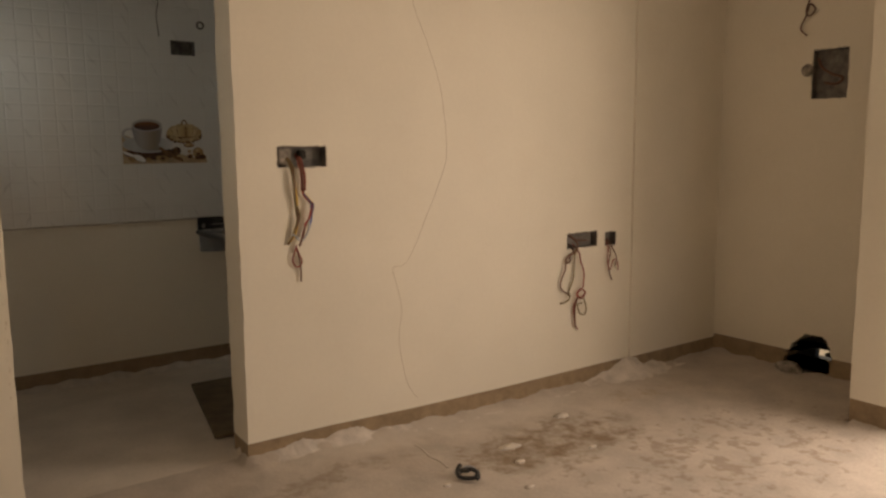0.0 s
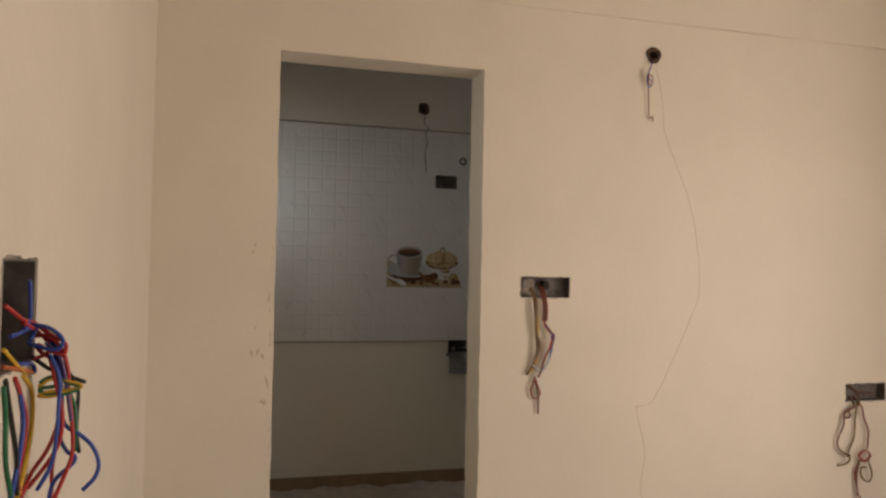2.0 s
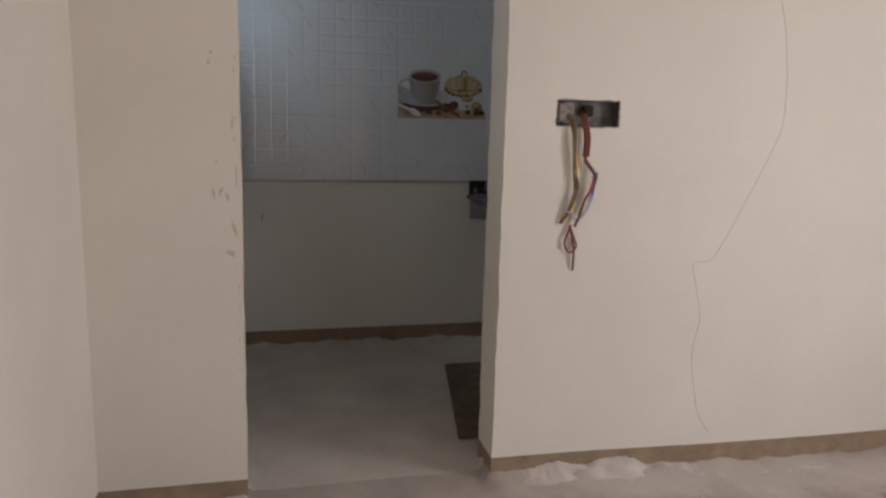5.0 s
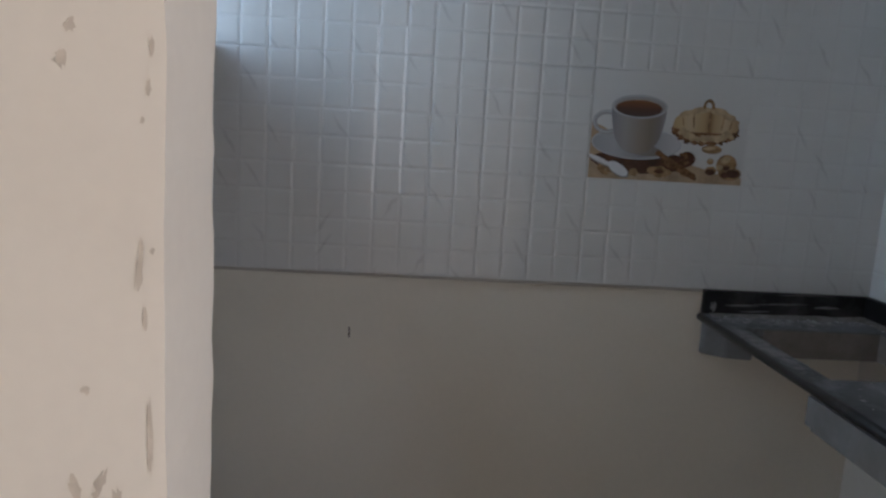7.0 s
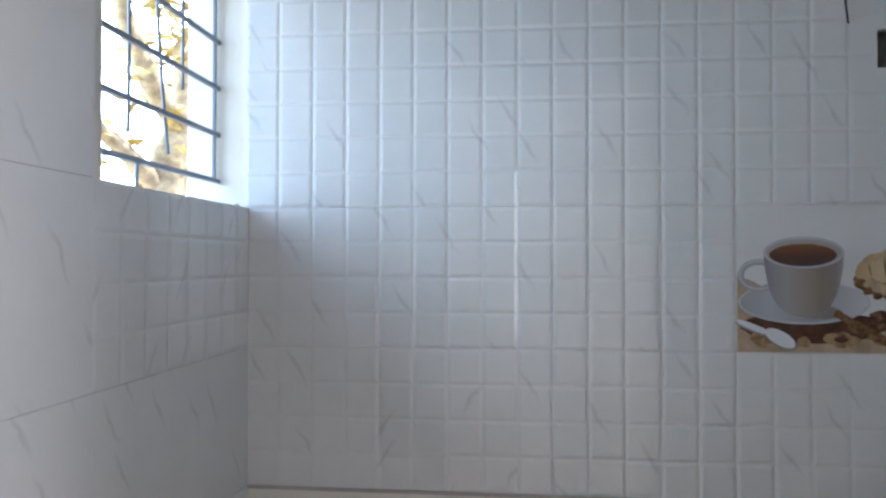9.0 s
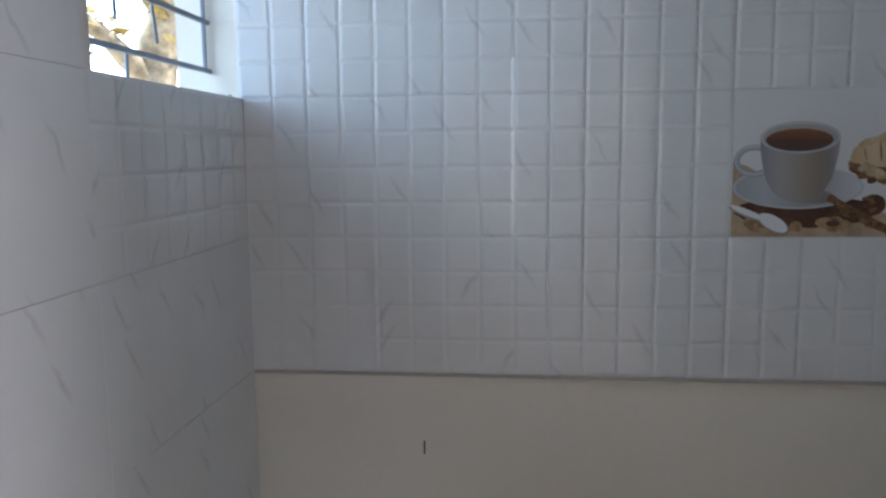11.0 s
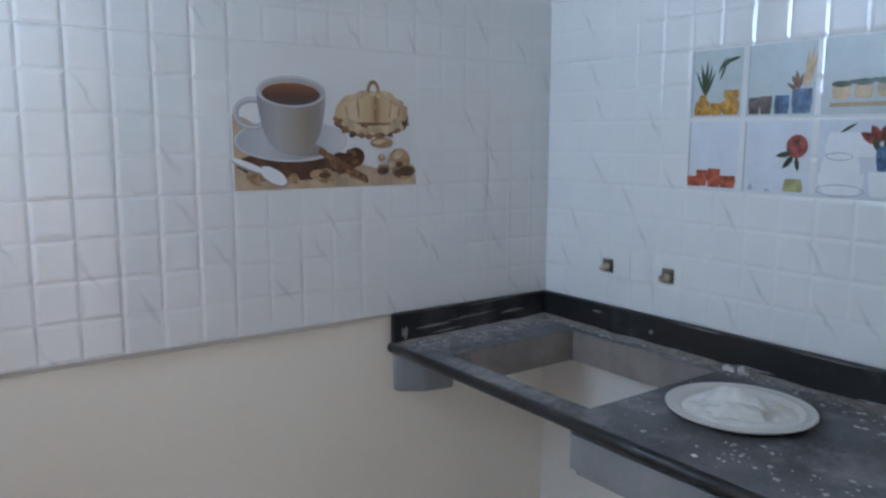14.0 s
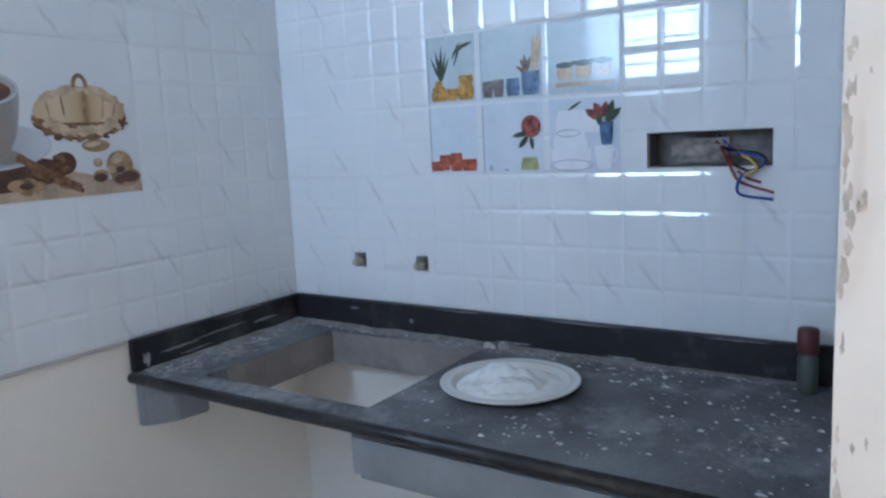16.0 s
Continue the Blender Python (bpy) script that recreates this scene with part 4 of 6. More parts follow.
# ---- electrical boxes and wires ----
BOXL_WIRES = [
    (RED, [(-0.405, -1.838, 1.267), (-0.405, -1.754, 1.245), (-0.405, -1.701, 1.238), (-0.382, -1.701, 1.221), (-0.365, -1.701, 1.210), (-0.364, -1.701, 1.198), (-0.372, -1.701, 1.195), (-0.399, -1.701, 1.208)]),
    (BLUE, [(-0.405, -1.810, 1.228), (-0.405, -1.685, 1.231), (-0.392, -1.694, 1.228), (-0.377, -1.694, 1.205), (-0.370, -1.694, 1.178), (-0.369, -1.694, 1.151), (-0.367, -1.694, 1.124), (-0.369, -1.694, 1.084), (-0.359, -1.694, 1.061), (-0.349, -1.694, 1.054), (-0.352, -1.694, 1.044), (-0.372, -1.694, 1.024), (-0.379, -1.694, 1.004), (-0.377, -1.694, 0.990), (-0.367, -1.694, 0.965)]),
    (RED, [(-0.405, -1.685, 1.218), (-0.385, -1.698, 1.218), (-0.369, -1.698, 1.201), (-0.360, -1.698, 1.171), (-0.359, -1.698, 1.144), (-0.355, -1.698, 1.118), (-0.352, -1.698, 1.084), (-0.352, -1.698, 1.057), (-0.359, -1.698, 1.034), (-0.374, -1.698, 0.994)]),
    (BLUE, [(-0.405, -1.712, 1.215), (-0.399, -1.693, 1.231), (-0.382, -1.693, 1.211), (-0.375, -1.693, 1.178), (-0.370, -1.693, 1.151), (-0.367, -1.693, 1.111), (-0.360, -1.693, 1.094), (-0.345, -1.693, 1.084), (-0.328, -1.693, 1.067), (-0.319, -1.693, 1.044), (-0.323, -1.693, 1.024), (-0.338, -1.693, 1.007)]),
    (RED, [(-0.405, -1.698, 1.188), (-0.395, -1.692, 1.191), (-0.377, -1.692, 1.198), (-0.372, -1.692, 1.164), (-0.371, -1.692, 1.131), (-0.373, -1.692, 1.097), (-0.384, -1.692, 1.064), (-0.402, -1.692, 1.034), (-0.405, -1.733, 1.012)]),
    (RED, [(-0.382, -1.705, 1.191), (-0.369, -1.705, 1.138), (-0.364, -1.705, 1.111), (-0.367, -1.705, 1.077), (-0.382, -1.705, 1.047), (-0.405, -1.698, 1.015)]),
    (BLUE, [(-0.382, -1.707, 1.195), (-0.369, -1.707, 1.164), (-0.369, -1.707, 1.124), (-0.371, -1.707, 1.077), (-0.377, -1.707, 1.044), (-0.392, -1.707, 1.014)]),
    (BLK, [(-0.372, -1.687, 1.181), (-0.359, -1.687, 1.164), (-0.349, -1.687, 1.144), (-0.349, -1.687, 1.111), (-0.349, -1.687, 1.084), (-0.345, -1.687, 1.057)]),
    (YELLOW, [(-0.395, -1.701, 1.151), (-0.382, -1.701, 1.161), (-0.362, -1.701, 1.158), (-0.342, -1.701, 1.151), (-0.355, -1.701, 1.146), (-0.382, -1.701, 1.144), (-0.395, -1.701, 1.139), (-0.379, -1.701, 1.138), (-0.362, -1.701, 1.144)]),
    (GREEN, [(-0.394, -1.701, 1.156), (-0.379, -1.701, 1.164), (-0.359, -1.701, 1.156), (-0.345, -1.701, 1.149), (-0.362, -1.701, 1.141), (-0.385, -1.701, 1.141), (-0.394, -1.701, 1.148), (-0.375, -1.701, 1.151)]),
    (BLK, [(-0.405, -1.698, 1.191), (-0.389, -1.683, 1.174), (-0.375, -1.683, 1.168), (-0.340, -1.683, 1.153)]),
    (GREEN, [(-0.405, -1.831, 1.171), (-0.405, -1.817, 1.131), (-0.405, -1.810, 1.077), (-0.405, -1.782, 1.030), (-0.405, -1.775, 0.997), (-0.405, -1.740, 0.964), (-0.405, -1.698, 0.900), (-0.402, -1.696, 0.836)]),
    (BLK, [(-0.405, -1.824, 1.178), (-0.405, -1.796, 1.131), (-0.405, -1.761, 1.071), (-0.405, -1.747, 1.004), (-0.405, -1.719, 0.937), (-0.405, -1.698, 0.897), (-0.405, -1.740, 0.863), (-0.405, -1.817, 0.836)]),
    (RED, [(-0.405, -1.782, 1.174), (-0.405, -1.754, 1.151), (-0.405, -1.719, 1.111), (-0.405, -1.726, 1.077), (-0.405, -1.754, 1.044), (-0.405, -1.733, 1.014)]),
    (RED, [(-0.367, -1.692, 1.104), (-0.377, -1.692, 1.044), (-0.377, -1.692, 1.004), (-0.382, -1.692, 0.980), (-0.402, -1.692, 0.972), (-0.405, -1.740, 0.980), (-0.405, -1.754, 1.004)]),
    (YELLOW, [(-0.405, -1.740, 1.171), (-0.405, -1.692, 1.144), (-0.405, -1.685, 1.104), (-0.405, -1.705, 1.064), (-0.405, -1.754, 1.017), (-0.405, -1.838, 0.977)]),
    (BLUE, [(-0.405, -1.754, 1.151), (-0.405, -1.733, 1.111), (-0.405, -1.747, 1.071), (-0.405, -1.782, 1.027), (-0.405, -1.838, 0.990)]),
    (ORANGE, [(-0.405, -1.838, 1.195), (-0.405, -1.754, 1.181), (-0.405, -1.685, 1.168)]),
    (BLUE, [(-0.405, -1.782, 1.191), (-0.405, -1.698, 1.181), (-0.402, -1.694, 1.169)]),
    (YELLOW, [(-0.405, -1.838, 1.215), (-0.405, -1.803, 1.200), (-0.405, -1.754, 1.181), (-0.410, -1.689, 1.166)]),
    (BLUE, [(-0.405, -1.726, 1.295), (-0.405, -1.719, 1.272), (-0.405, -1.719, 1.245), (-0.405, -1.754, 1.228)]),
    (BLUE, [(-0.409, -1.705, 1.235), (-0.385, -1.705, 1.231), (-0.367, -1.705, 1.215), (-0.374, -1.705, 1.201), (-0.395, -1.705, 1.205), (-0.409, -1.705, 1.211)]),
    (RED, [(-0.405, -1.754, 1.241), (-0.402, -1.689, 1.225), (-0.382, -1.689, 1.205), (-0.370, -1.689, 1.191), (-0.389, -1.689, 1.191), (-0.405, -1.685, 1.205)]),
    (GREEN, [(-0.364, -1.693, 1.151), (-0.352, -1.693, 1.124), (-0.349, -1.693, 1.091), (-0.349, -1.693, 1.061)]),
    (PURPLE, [(-0.389, -1.700, 1.211), (-0.370, -1.700, 1.188), (-0.361, -1.700, 1.151), (-0.357, -1.700, 1.124), (-0.354, -1.700, 1.104)]),
]
BOX1_WIRES = []
CORD = [(0.03, 0.03, -0.02), (0.04, -0.01, -0.07), (0.045, -0.016, -0.121), (0.047, -0.016, -0.207), (0.052, -0.016, -0.257), (0.048, -0.016, -0.293), (0.028, -0.014, -0.345), (0.006, -0.01, -0.38)]
for k, m_ in enumerate((OLIVE, OLIVE, YELLOW, OLIVE, BROWN, OLIVE)):
    o = Vector((0.0055 * (k % 3) - 0.003, -0.005 * (k // 3), 0))
    BOX1_WIRES.append((m_, [Vector(p) + o * (0.6 + 0.5 * math.sin(2.1 * q + k)) for q, p in enumerate(CORD[:len(CORD) - k % 2])]))
STRAP = [(0.09, 0.03, -0.03), (0.082, -0.01, -0.064), (0.088, -0.016, -0.114), (0.084, -0.016, -0.171)]
for k, m_ in enumerate((MAROON, BROWN, MAROON, MAROON)):
    BOX1_WIRES.append((m_, [Vector(p) + Vector((0.0048 * k - 0.007, -0.003 * (k % 2), 0)) for p in STRAP]))
ZIG = [(0.08, -0.016, -0.165), (0.079, -0.016, -0.186), (0.106, -0.018, -0.221), (0.104, -0.018, -0.243), (0.093, -0.016, -0.279), (0.072, -0.016, -0.307), (0.056, -0.014, -0.355), (0.04, -0.012, -0.393)]
for k, (m_, a, b) in enumerate(((ORANGE, 0, 3), (MAROON, 0, 4), (YELLOW, 1, 3), (PURPLE, 1, 4), (RED, 2, 7), (MAROON, 2, 8), (RED, 3, 6), (BROWN, 3, 8), (PURPLE, 2, 5))):
    BOX1_WIRES.append((m_, [Vector(p) + Vector((0.0042 * (k % 3) + 0.004, -0.004 * (k // 3), 0.003 * (k % 2))) for p in ZIG[a:b]]))
BOX1_WIRES += [
    (BLUE, [(0.112, -0.02, -0.27), (0.104, -0.02, -0.3), (0.09, -0.02, -0.335), (0.07, -0.018, -0.36)]),
    (PALEW, [(0.1, -0.022, -0.285), (0.094, -0.024, -0.32), (0.078, -0.022, -0.35), (0.06, -0.02, -0.372)]),
    (PALEW, [(0.02, -0.02, -0.34), (0.036, -0.022, -0.348), (0.05, -0.02, -0.366)]),
    (MAROON, [(0.04, -0.012, -0.385), (0.032, -0.012, -0.41), (0.02, -0.012, -0.443), (0.03, -0.012, -0.468), (0.046, -0.012, -0.471), (0.059, -0.012, -0.452), (0.05, -0.012, -0.425), (0.038, -0.012, -0.39)]),
    (BROWN, [(0.04, -0.01, -0.4), (0.05, -0.01, -0.45), (0.052, -0.01, -0.48), (0.049, -0.01, -0.532)]),
]
BOX2_WIRES = [
    (BROWN, [(0.029, 0.030, -0.010), (0.052, -0.012, -0.049), (0.058, -0.012, -0.103), (0.003, -0.012, -0.127), (-0.023, -0.012, -0.152), (-0.006, -0.012, -0.172), (0.013, -0.012, -0.157), (0.000, -0.012, -0.132)]),
    (BROWN, [(0.039, 0.030, -0.069), (0.029, -0.017, -0.108), (-0.023, -0.017, -0.147), (-0.028, -0.017, -0.206), (-0.059, -0.017, -0.274), (-0.054, -0.017, -0.323), (-0.002, -0.017, -0.363)]),
    (OLIVE, [(0.000, -0.022, -0.353), (0.000, -0.022, -0.382), (-0.023, -0.022, -0.402), (-0.064, -0.022, -0.407)]),
    (OLIVE, [(0.049, -0.012, -0.088), (0.042, -0.012, -0.137), (0.039, -0.012, -0.176), (0.034, -0.012, -0.265), (0.003, -0.012, -0.343), (0.000, -0.012, -0.372)]),
    (MAROON, [(0.065, 0.030, -0.069), (0.070, -0.017, -0.118), (0.080, -0.017, -0.167), (0.106, -0.017, -0.235), (0.105, -0.017, -0.294), (0.101, -0.017, -0.333)]),
    (MAROON, [(0.082, -0.022, -0.334), (0.115, -0.022, -0.366), (0.082, -0.022, -0.397), (0.049, -0.022, -0.366), (0.080, -0.022, -0.338), (0.111, -0.022, -0.363), (0.084, -0.022, -0.392), (0.054, -0.022, -0.368), (0.078, -0.022, -0.341)]),
    (MAROON, [(0.065, -0.012, -0.390), (0.039, -0.012, -0.451), (0.049, -0.012, -0.529), (0.058, -0.012, -0.568), (0.072, -0.012, -0.588)]),
    (BROWN, [(0.060, -0.017, -0.392), (0.045, -0.017, -0.451), (0.045, -0.017, -0.519), (0.049, -0.017, -0.570)]),
    (OLIVE, [(0.101, -0.022, -0.392), (0.122, -0.022, -0.461), (0.106, -0.022, -0.500), (0.070, -0.022, -0.480), (0.060, -0.022, -0.431), (0.091, -0.022, -0.426)]),
    (BROWN, [(0.049, 0.030, -0.015), (0.091, 0.030, -0.044), (0.183, 0.030, -0.059)]),
]
KBOX_WIRES = [
    (MAROON, [(1.663, 0.445, 1.195), (1.628, 0.418, 1.163), (1.596, 0.396, 1.132), (1.596, 0.380, 1.111), (1.596, 0.326, 1.093)]),
    (BLUE, [(1.663, 0.434, 1.195), (1.628, 0.402, 1.168), (1.590, 0.364, 1.161), (1.590, 0.342, 1.153), (1.590, 0.353, 1.137), (1.590, 0.374, 1.127), (1.590, 0.385, 1.111), (1.590, 0.380, 1.090), (1.590, 0.326, 1.082)]),
    (YELLOW, [(1.663, 0.407, 1.174), (1.628, 0.385, 1.158), (1.584, 0.364, 1.153), (1.584, 0.353, 1.137), (1.584, 0.374, 1.124)]),
    (MAROON, [(1.663, 0.429, 1.179), (1.628, 0.402, 1.142), (1.596, 0.374, 1.121), (1.596, 0.347, 1.111)]),
    (BLK, [(1.663, 0.451, 1.189), (1.628, 0.407, 1.168), (1.590, 0.353, 1.163), (1.590, 0.339, 1.147), (1.590, 0.364, 1.132), (1.590, 0.391, 1.142)]),
]


def wires(parent, rows, at=(0, 0, 0), r=0.0017):
    for m, pts in rows:
        bm = add_tube(bmesh.new(), [Vector(p) + Vector(at) - parent.location for p in pts], r, 6, steps=5)
        part("wire", bm, m, parent)


def flush_box(name, rect, put, depth, label, category, group=""):
    """A metal back box sunk in a wall: rim, back and ragged mortar round it."""
    u0, u1, v0, v1 = rect
    ob = thing(name, put((u0 + u1) / 2, 0, v0), label, category, group)
    t = 0.0025

    def cell(lo, hi):
        bm = add_box(bmesh.new(), lo, hi)
        for v in bm.verts:
            v.co = Vector(put(*v.co)) - ob.location
        bmesh.ops.recalc_face_normals(bm, faces=bm.faces)
        return bm

    part("back", cell((u0 + t, depth - 0.006, v0 + t), (u1 - t, depth - 0.002, v1 - t)), BOXMET, ob)
    bm = bmesh.new()
    for lo, hi in (((u0 + 0.001, 0.002, v0 + 0.001), (u1 - 0.001, depth - 0.002, v0 + t)), ((u0 + 0.001, 0.002, v1 - t), (u1 - 0.001, depth - 0.002, v1 - 0.001)),
                   ((u0 + 0.001, 0.002, v0 + t), (u0 + t, depth - 0.002, v1 - t)), ((u1 - t, 0.002, v0 + t), (u1 - 0.001, depth - 0.002, v1 - t))):
        add_box(bm, lo, hi)
    for v in bm.verts:
        v.co = Vector(put(*v.co)) - ob.location
    bmesh.ops.recalc_face_normals(bm, faces=bm.faces)
    part("rim", bm, BOXMET, ob)
    # ragged plaster lip
    bm = bmesh.new()
    rr = random.Random(int(u0 * 1000))
    n = 44
    ring = []
    for k in range(n):
        s = 4 * k / n
        q, f = int(s), s - int(s)
        a, b = ((u0, v0), (u1, v0), (u1, v1), (u0, v1))[q], ((u1, v0), (u1, v1), (u0, v1), (u0, v0))[q]
        u, v = a[0] + (b[0] - a[0]) * f, a[1] + (b[1] - a[1]) * f
        out = ((0, -1), (1, 0), (0, 1), (-1, 0))[q]
        w = rr.uniform(0.0, 0.006)
        ring.append(((u, v), (u + out[0] * w, v + out[1] * w)))
    A = [bm.verts.new(Vector(put(p[0][0], -0.0012, p[0][1])) - ob.location) for p in ring]
    B = [bm.verts.new(Vector(put(p[1][0], -0.0004, p[1][1])) - ob.location) for p in ring]
    for k in range(n):
        bm.faces.new((A[k], A[(k + 1) % n], B[(k + 1) % n], B[k]))
    part("mortar_lip", bm, CEMENT, ob)
    return ob


def north(u, d, v):
    return (u, d, v)


b1 = flush_box("switch_box", BOX1, north, 0.045, "open metal switch box with a hanging bunch of dusty wires", "switch box", "open wall boxes")
wires(b1, [(m_, [(p[0] - 0.045 * p[2], p[1], p[2]) for p in pts]) for m_, pts in BOX1_WIRES], (BOX1[0] + 0.003, 0, BOX1[3]), 0.0035)
bm = box((BOX1[0] + 0.006, 0.006, BOX1[2] + 0.008), (BOX1[0] + 0.06, 0.03, BOX1[3] - 0.008), 0.004)
part("mortar", local(b1, bm), CEMENT, b1, "lump of grey mortar in the box")
bm = box((BOX1[0] + 0.095, 0.008, BOX1[2] + 0.03), (BOX1[0] + 0.125, 0.036, BOX1[3] - 0.014), 0.004)
part("knockout", local(b1, bm), DARK, b1)
b2 = flush_box("switch_box", BOX2, north, 0.045, "open metal socket box with looped dusty wires", "switch box", "open wall boxes")
wires(b2, [(m_, [(x, d, 0.86 * z) for x, d, z in pts]) for m_, pts in BOX2_WIRES], (BOX2[0], 0, BOX2[3]), 0.0042)
b3 = flush_box("switch_box", BOX3, north, 0.045, "small open metal socket box with short wires", "switch box", "open wall boxes")
wires(b3, [(MAROON, [(0.02, 0.03, -0.03), (0.012, -0.01, -0.08), (0.0, -0.02, -0.15), (0.02, -0.02, -0.2), (0.045, -0.02, -0.15), (0.075, -0.02, -0.16), (0.085, -0.02, -0.21)]),
           (BROWN, [(0.04, 0.03, -0.04), (0.03, -0.012, -0.1), (0.01, -0.018, -0.17), (0.025, -0.018, -0.23), (0.04, -0.018, -0.26)]),
           (BROWN, [(0.05, 0.03, -0.04), (0.05, -0.01, -0.09), (0.07, -0.02, -0.14), (0.06, -0.02, -0.18)])], (BOX3[0], 0, BOX3[3]), 0.0034)


def west(u, d, v):
    return (XL - d, u, v)


bl = flush_box("junction_box", BOXL, west, 0.05, "open cement-lined junction box spilling coloured wires", "junction box")
wires(bl, BOXL_WIRES, (-0.012, 0.075, -0.062), r=0.0029)


def alcove(u, d, v):
    return (XA + d, u, v)


br = flush_box("junction_box", BOXR, alcove, 0.05, "open square wall recess with a broken mortar edge", "junction box")
wires(br, [(BROWN, [(XA + 0.02, -0.57, 1.68), (XA + 0.005, -0.6, 1.63), (XA + 0.0, -0.66, 1.59), (XA + 0.01, -0.71, 1.57), (XA + 0.01, -0.68, 1.54), (XA + 0.02, -0.61, 1.55)])], r=0.006)
bm = lathe([(0.0, -0.012), (0.03, -0.008), (0.036, 0.004), (0.0, 0.008)], 12)
bmesh.ops.rotate(bm, verts=bm.verts, matrix=Matrix.Rotation(radians(90), 3, "Y"))
bmesh.ops.translate(bm, verts=bm.verts, vec=(XA - 0.001, -0.525, 1.62))
part("mortar_lip", local(br, bm), CEMENT, br)


def east(u, d, v):
    return (KR + d, u, v)


kb = flush_box("switch_box", KBOX, east, 0.055, "open switch recess in the tiles with loose wires", "switch box", "open wall boxes")
wires(kb, KBOX_WIRES, (-0.01, 0.013, 0.022), r=0.0026)
bm = box((KR + 0.02, 0.413, 1.168), (KR + 0.05, 0.533, 1.213), 0.012)
part("mortar", local(kb, bm), CEMENT, kb)


def back(u, d, v):
    return (u, KD + d, v)


flush_box("switch_box", DARKBOX, back, 0.05, "small dark open switch box above the tiled picture", "switch box", "open wall boxes")


# one dark brown for the conduit mouth's ragged rim and its inside
BROWNHOLE = mat("brown_conduit_hole", (0.1, 0.06, 0.042), rough=0.95, var=0.5, scale=50, bump=0.5)


def lamp_point(name, x, y, z, label, rows, r=0.024):
    ob = thing(name, (x, y, z), label, "light outlet")
    n = 14
    bm = bmesh.new()
    rr = random.Random(int(x * 100))
    A = [bm.verts.new((r * 0.8 * math.cos(2 * math.pi * k / n), -0.003, r * 0.8 * math.sin(2 * math.pi * k / n))) for k in range(n)]
    B = [bm.verts.new((1.35 * r * rr.uniform(0.9, 1.25) * math.cos(2 * math.pi * k / n), -0.0035, 1.35 * r * rr.uniform(0.9, 1.25) * math.sin(2 * math.pi * k / n))) for k in range(n)]
    C = [bm.verts.new((0.8 * r * math.cos(2 * math.pi * k / n), 0.04, 0.8 * r * math.sin(2 * math.pi * k / n))) for k in range(n)]
    for k in range(n):
        bm.faces.new((A[k], A[(k + 1) % n], B[(k + 1) % n], B[k]))
        bm.faces.new((C[k], C[(k + 1) % n], A[(k + 1) % n], A[k]))
    bm.faces.new(C)
    part("conduit_mouth", bm, BROWNHOLE, ob)
    for m, pts in rows:
        part("wire", add_tube(bmesh.new(), pts, 0.002, 6), m, ob)
    return ob


lamp_point("light_outlet", 1.511, 0, 2.164, "round wall light outlet with knotted dangling wires",
           [(MAROON, [(0, 0.02, 0), (-0.01, -0.015, -0.03), (-0.03, -0.02, -0.07), (-0.035, -0.02, -0.11), (-0.02, -0.02, -0.13), (-0.012, -0.02, -0.1), (-0.03, -0.02, -0.09), (-0.028, -0.015, -0.17), (-0.022, -0.012, -0.26), (-0.008, -0.01, -0.255), (-0.004, -0.01, -0.275)]),
            (BLUE, [(0.005, 0.02, 0), (-0.02, -0.02, -0.05), (-0.04, -0.022, -0.1), (-0.03, -0.02, -0.14), (-0.015, -0.02, -0.12), (-0.03, -0.02, -0.1)])])
lamp_point("light_outlet", 0.92, KD - 0.003, 2.2, "round wall light outlet with a curled dangling wire",
           [(BLK, [(0, 0.02, 0), (0.005, -0.012, -0.04), (0.0, -0.02, -0.09), (0.025, -0.02, -0.11), (0.01, -0.02, -0.15), (0.022, -0.015, -0.2), (0.01, -0.012, -0.26), (0.02, -0.01, -0.37)])])
ring = thing("pipe_ring", (1.163, KD - TT, 1.904), "small metal pipe end on the tiled wall", "pipe")
bm = add_tube(bmesh.new(), [(0.018 * math.cos(a), -0.006, 0.018 * math.sin(a)) for a in (k * math.pi / 6 for k in range(13))], 0.006, 8, smooth=False)
part("pipe_end", bm, BOXMET, ring)
hook = thing("dangling_wire", (XA, -0.528, 1.93), "curled wire end hanging on the alcove wall", "wire")
part("wire", add_tube(bmesh.new(), [(0.01, 0, 0.25), (-0.012, 0, 0.08), (-0.015, 0.02, 0.0), (-0.015, 0.0, -0.03), (-0.015, -0.03, 0.0), (-0.015, 0.0, 0.03), (-0.015, 0.02, -0.03), (-0.015, 0.045, -0.09), (-0.012, 0.01, -0.13)], 0.0045, 6), BROWN, hook)

# hairline crack in the plaster under the light outlet
crack = thing("plaster_crack", (1.52, 0, 2.13), "thin winding hairline crack in the painted plaster", "crack")
pts = [(1.522, 2.136), (1.556, 1.984), (1.567, 1.859), (1.605, 1.765), (1.693, 1.555), (1.733, 1.367), (1.742, 1.21), (1.718, 1.112), (1.565, 0.799), (1.505, 0.723), (1.453, 0.712), (1.48, 0.6), (1.494, 0.516), (1.477, 0.396), (1.513, 0.2), (1.565, 0.111)]
P = spline([(x, 0, z) for x, z in pts], 8)
P = [p + Vector((0.005 * noise.noise(Vector((p.z * 25, 1, 0))), 0, 0)) for p in P]
CRACK = mat("crack_shadow", (0.36, 0.28, 0.2), rough=1, var=0.1, bump=0)
part("crack_line", local(crack, add_tube(bmesh.new(), P, 0.0008, 4, smooth=False)), CRACK, crack)
tick = thing("wall_mark", (0.063, KD, 0.669), "small dark nick in the cream kitchen wall", "wall mark")
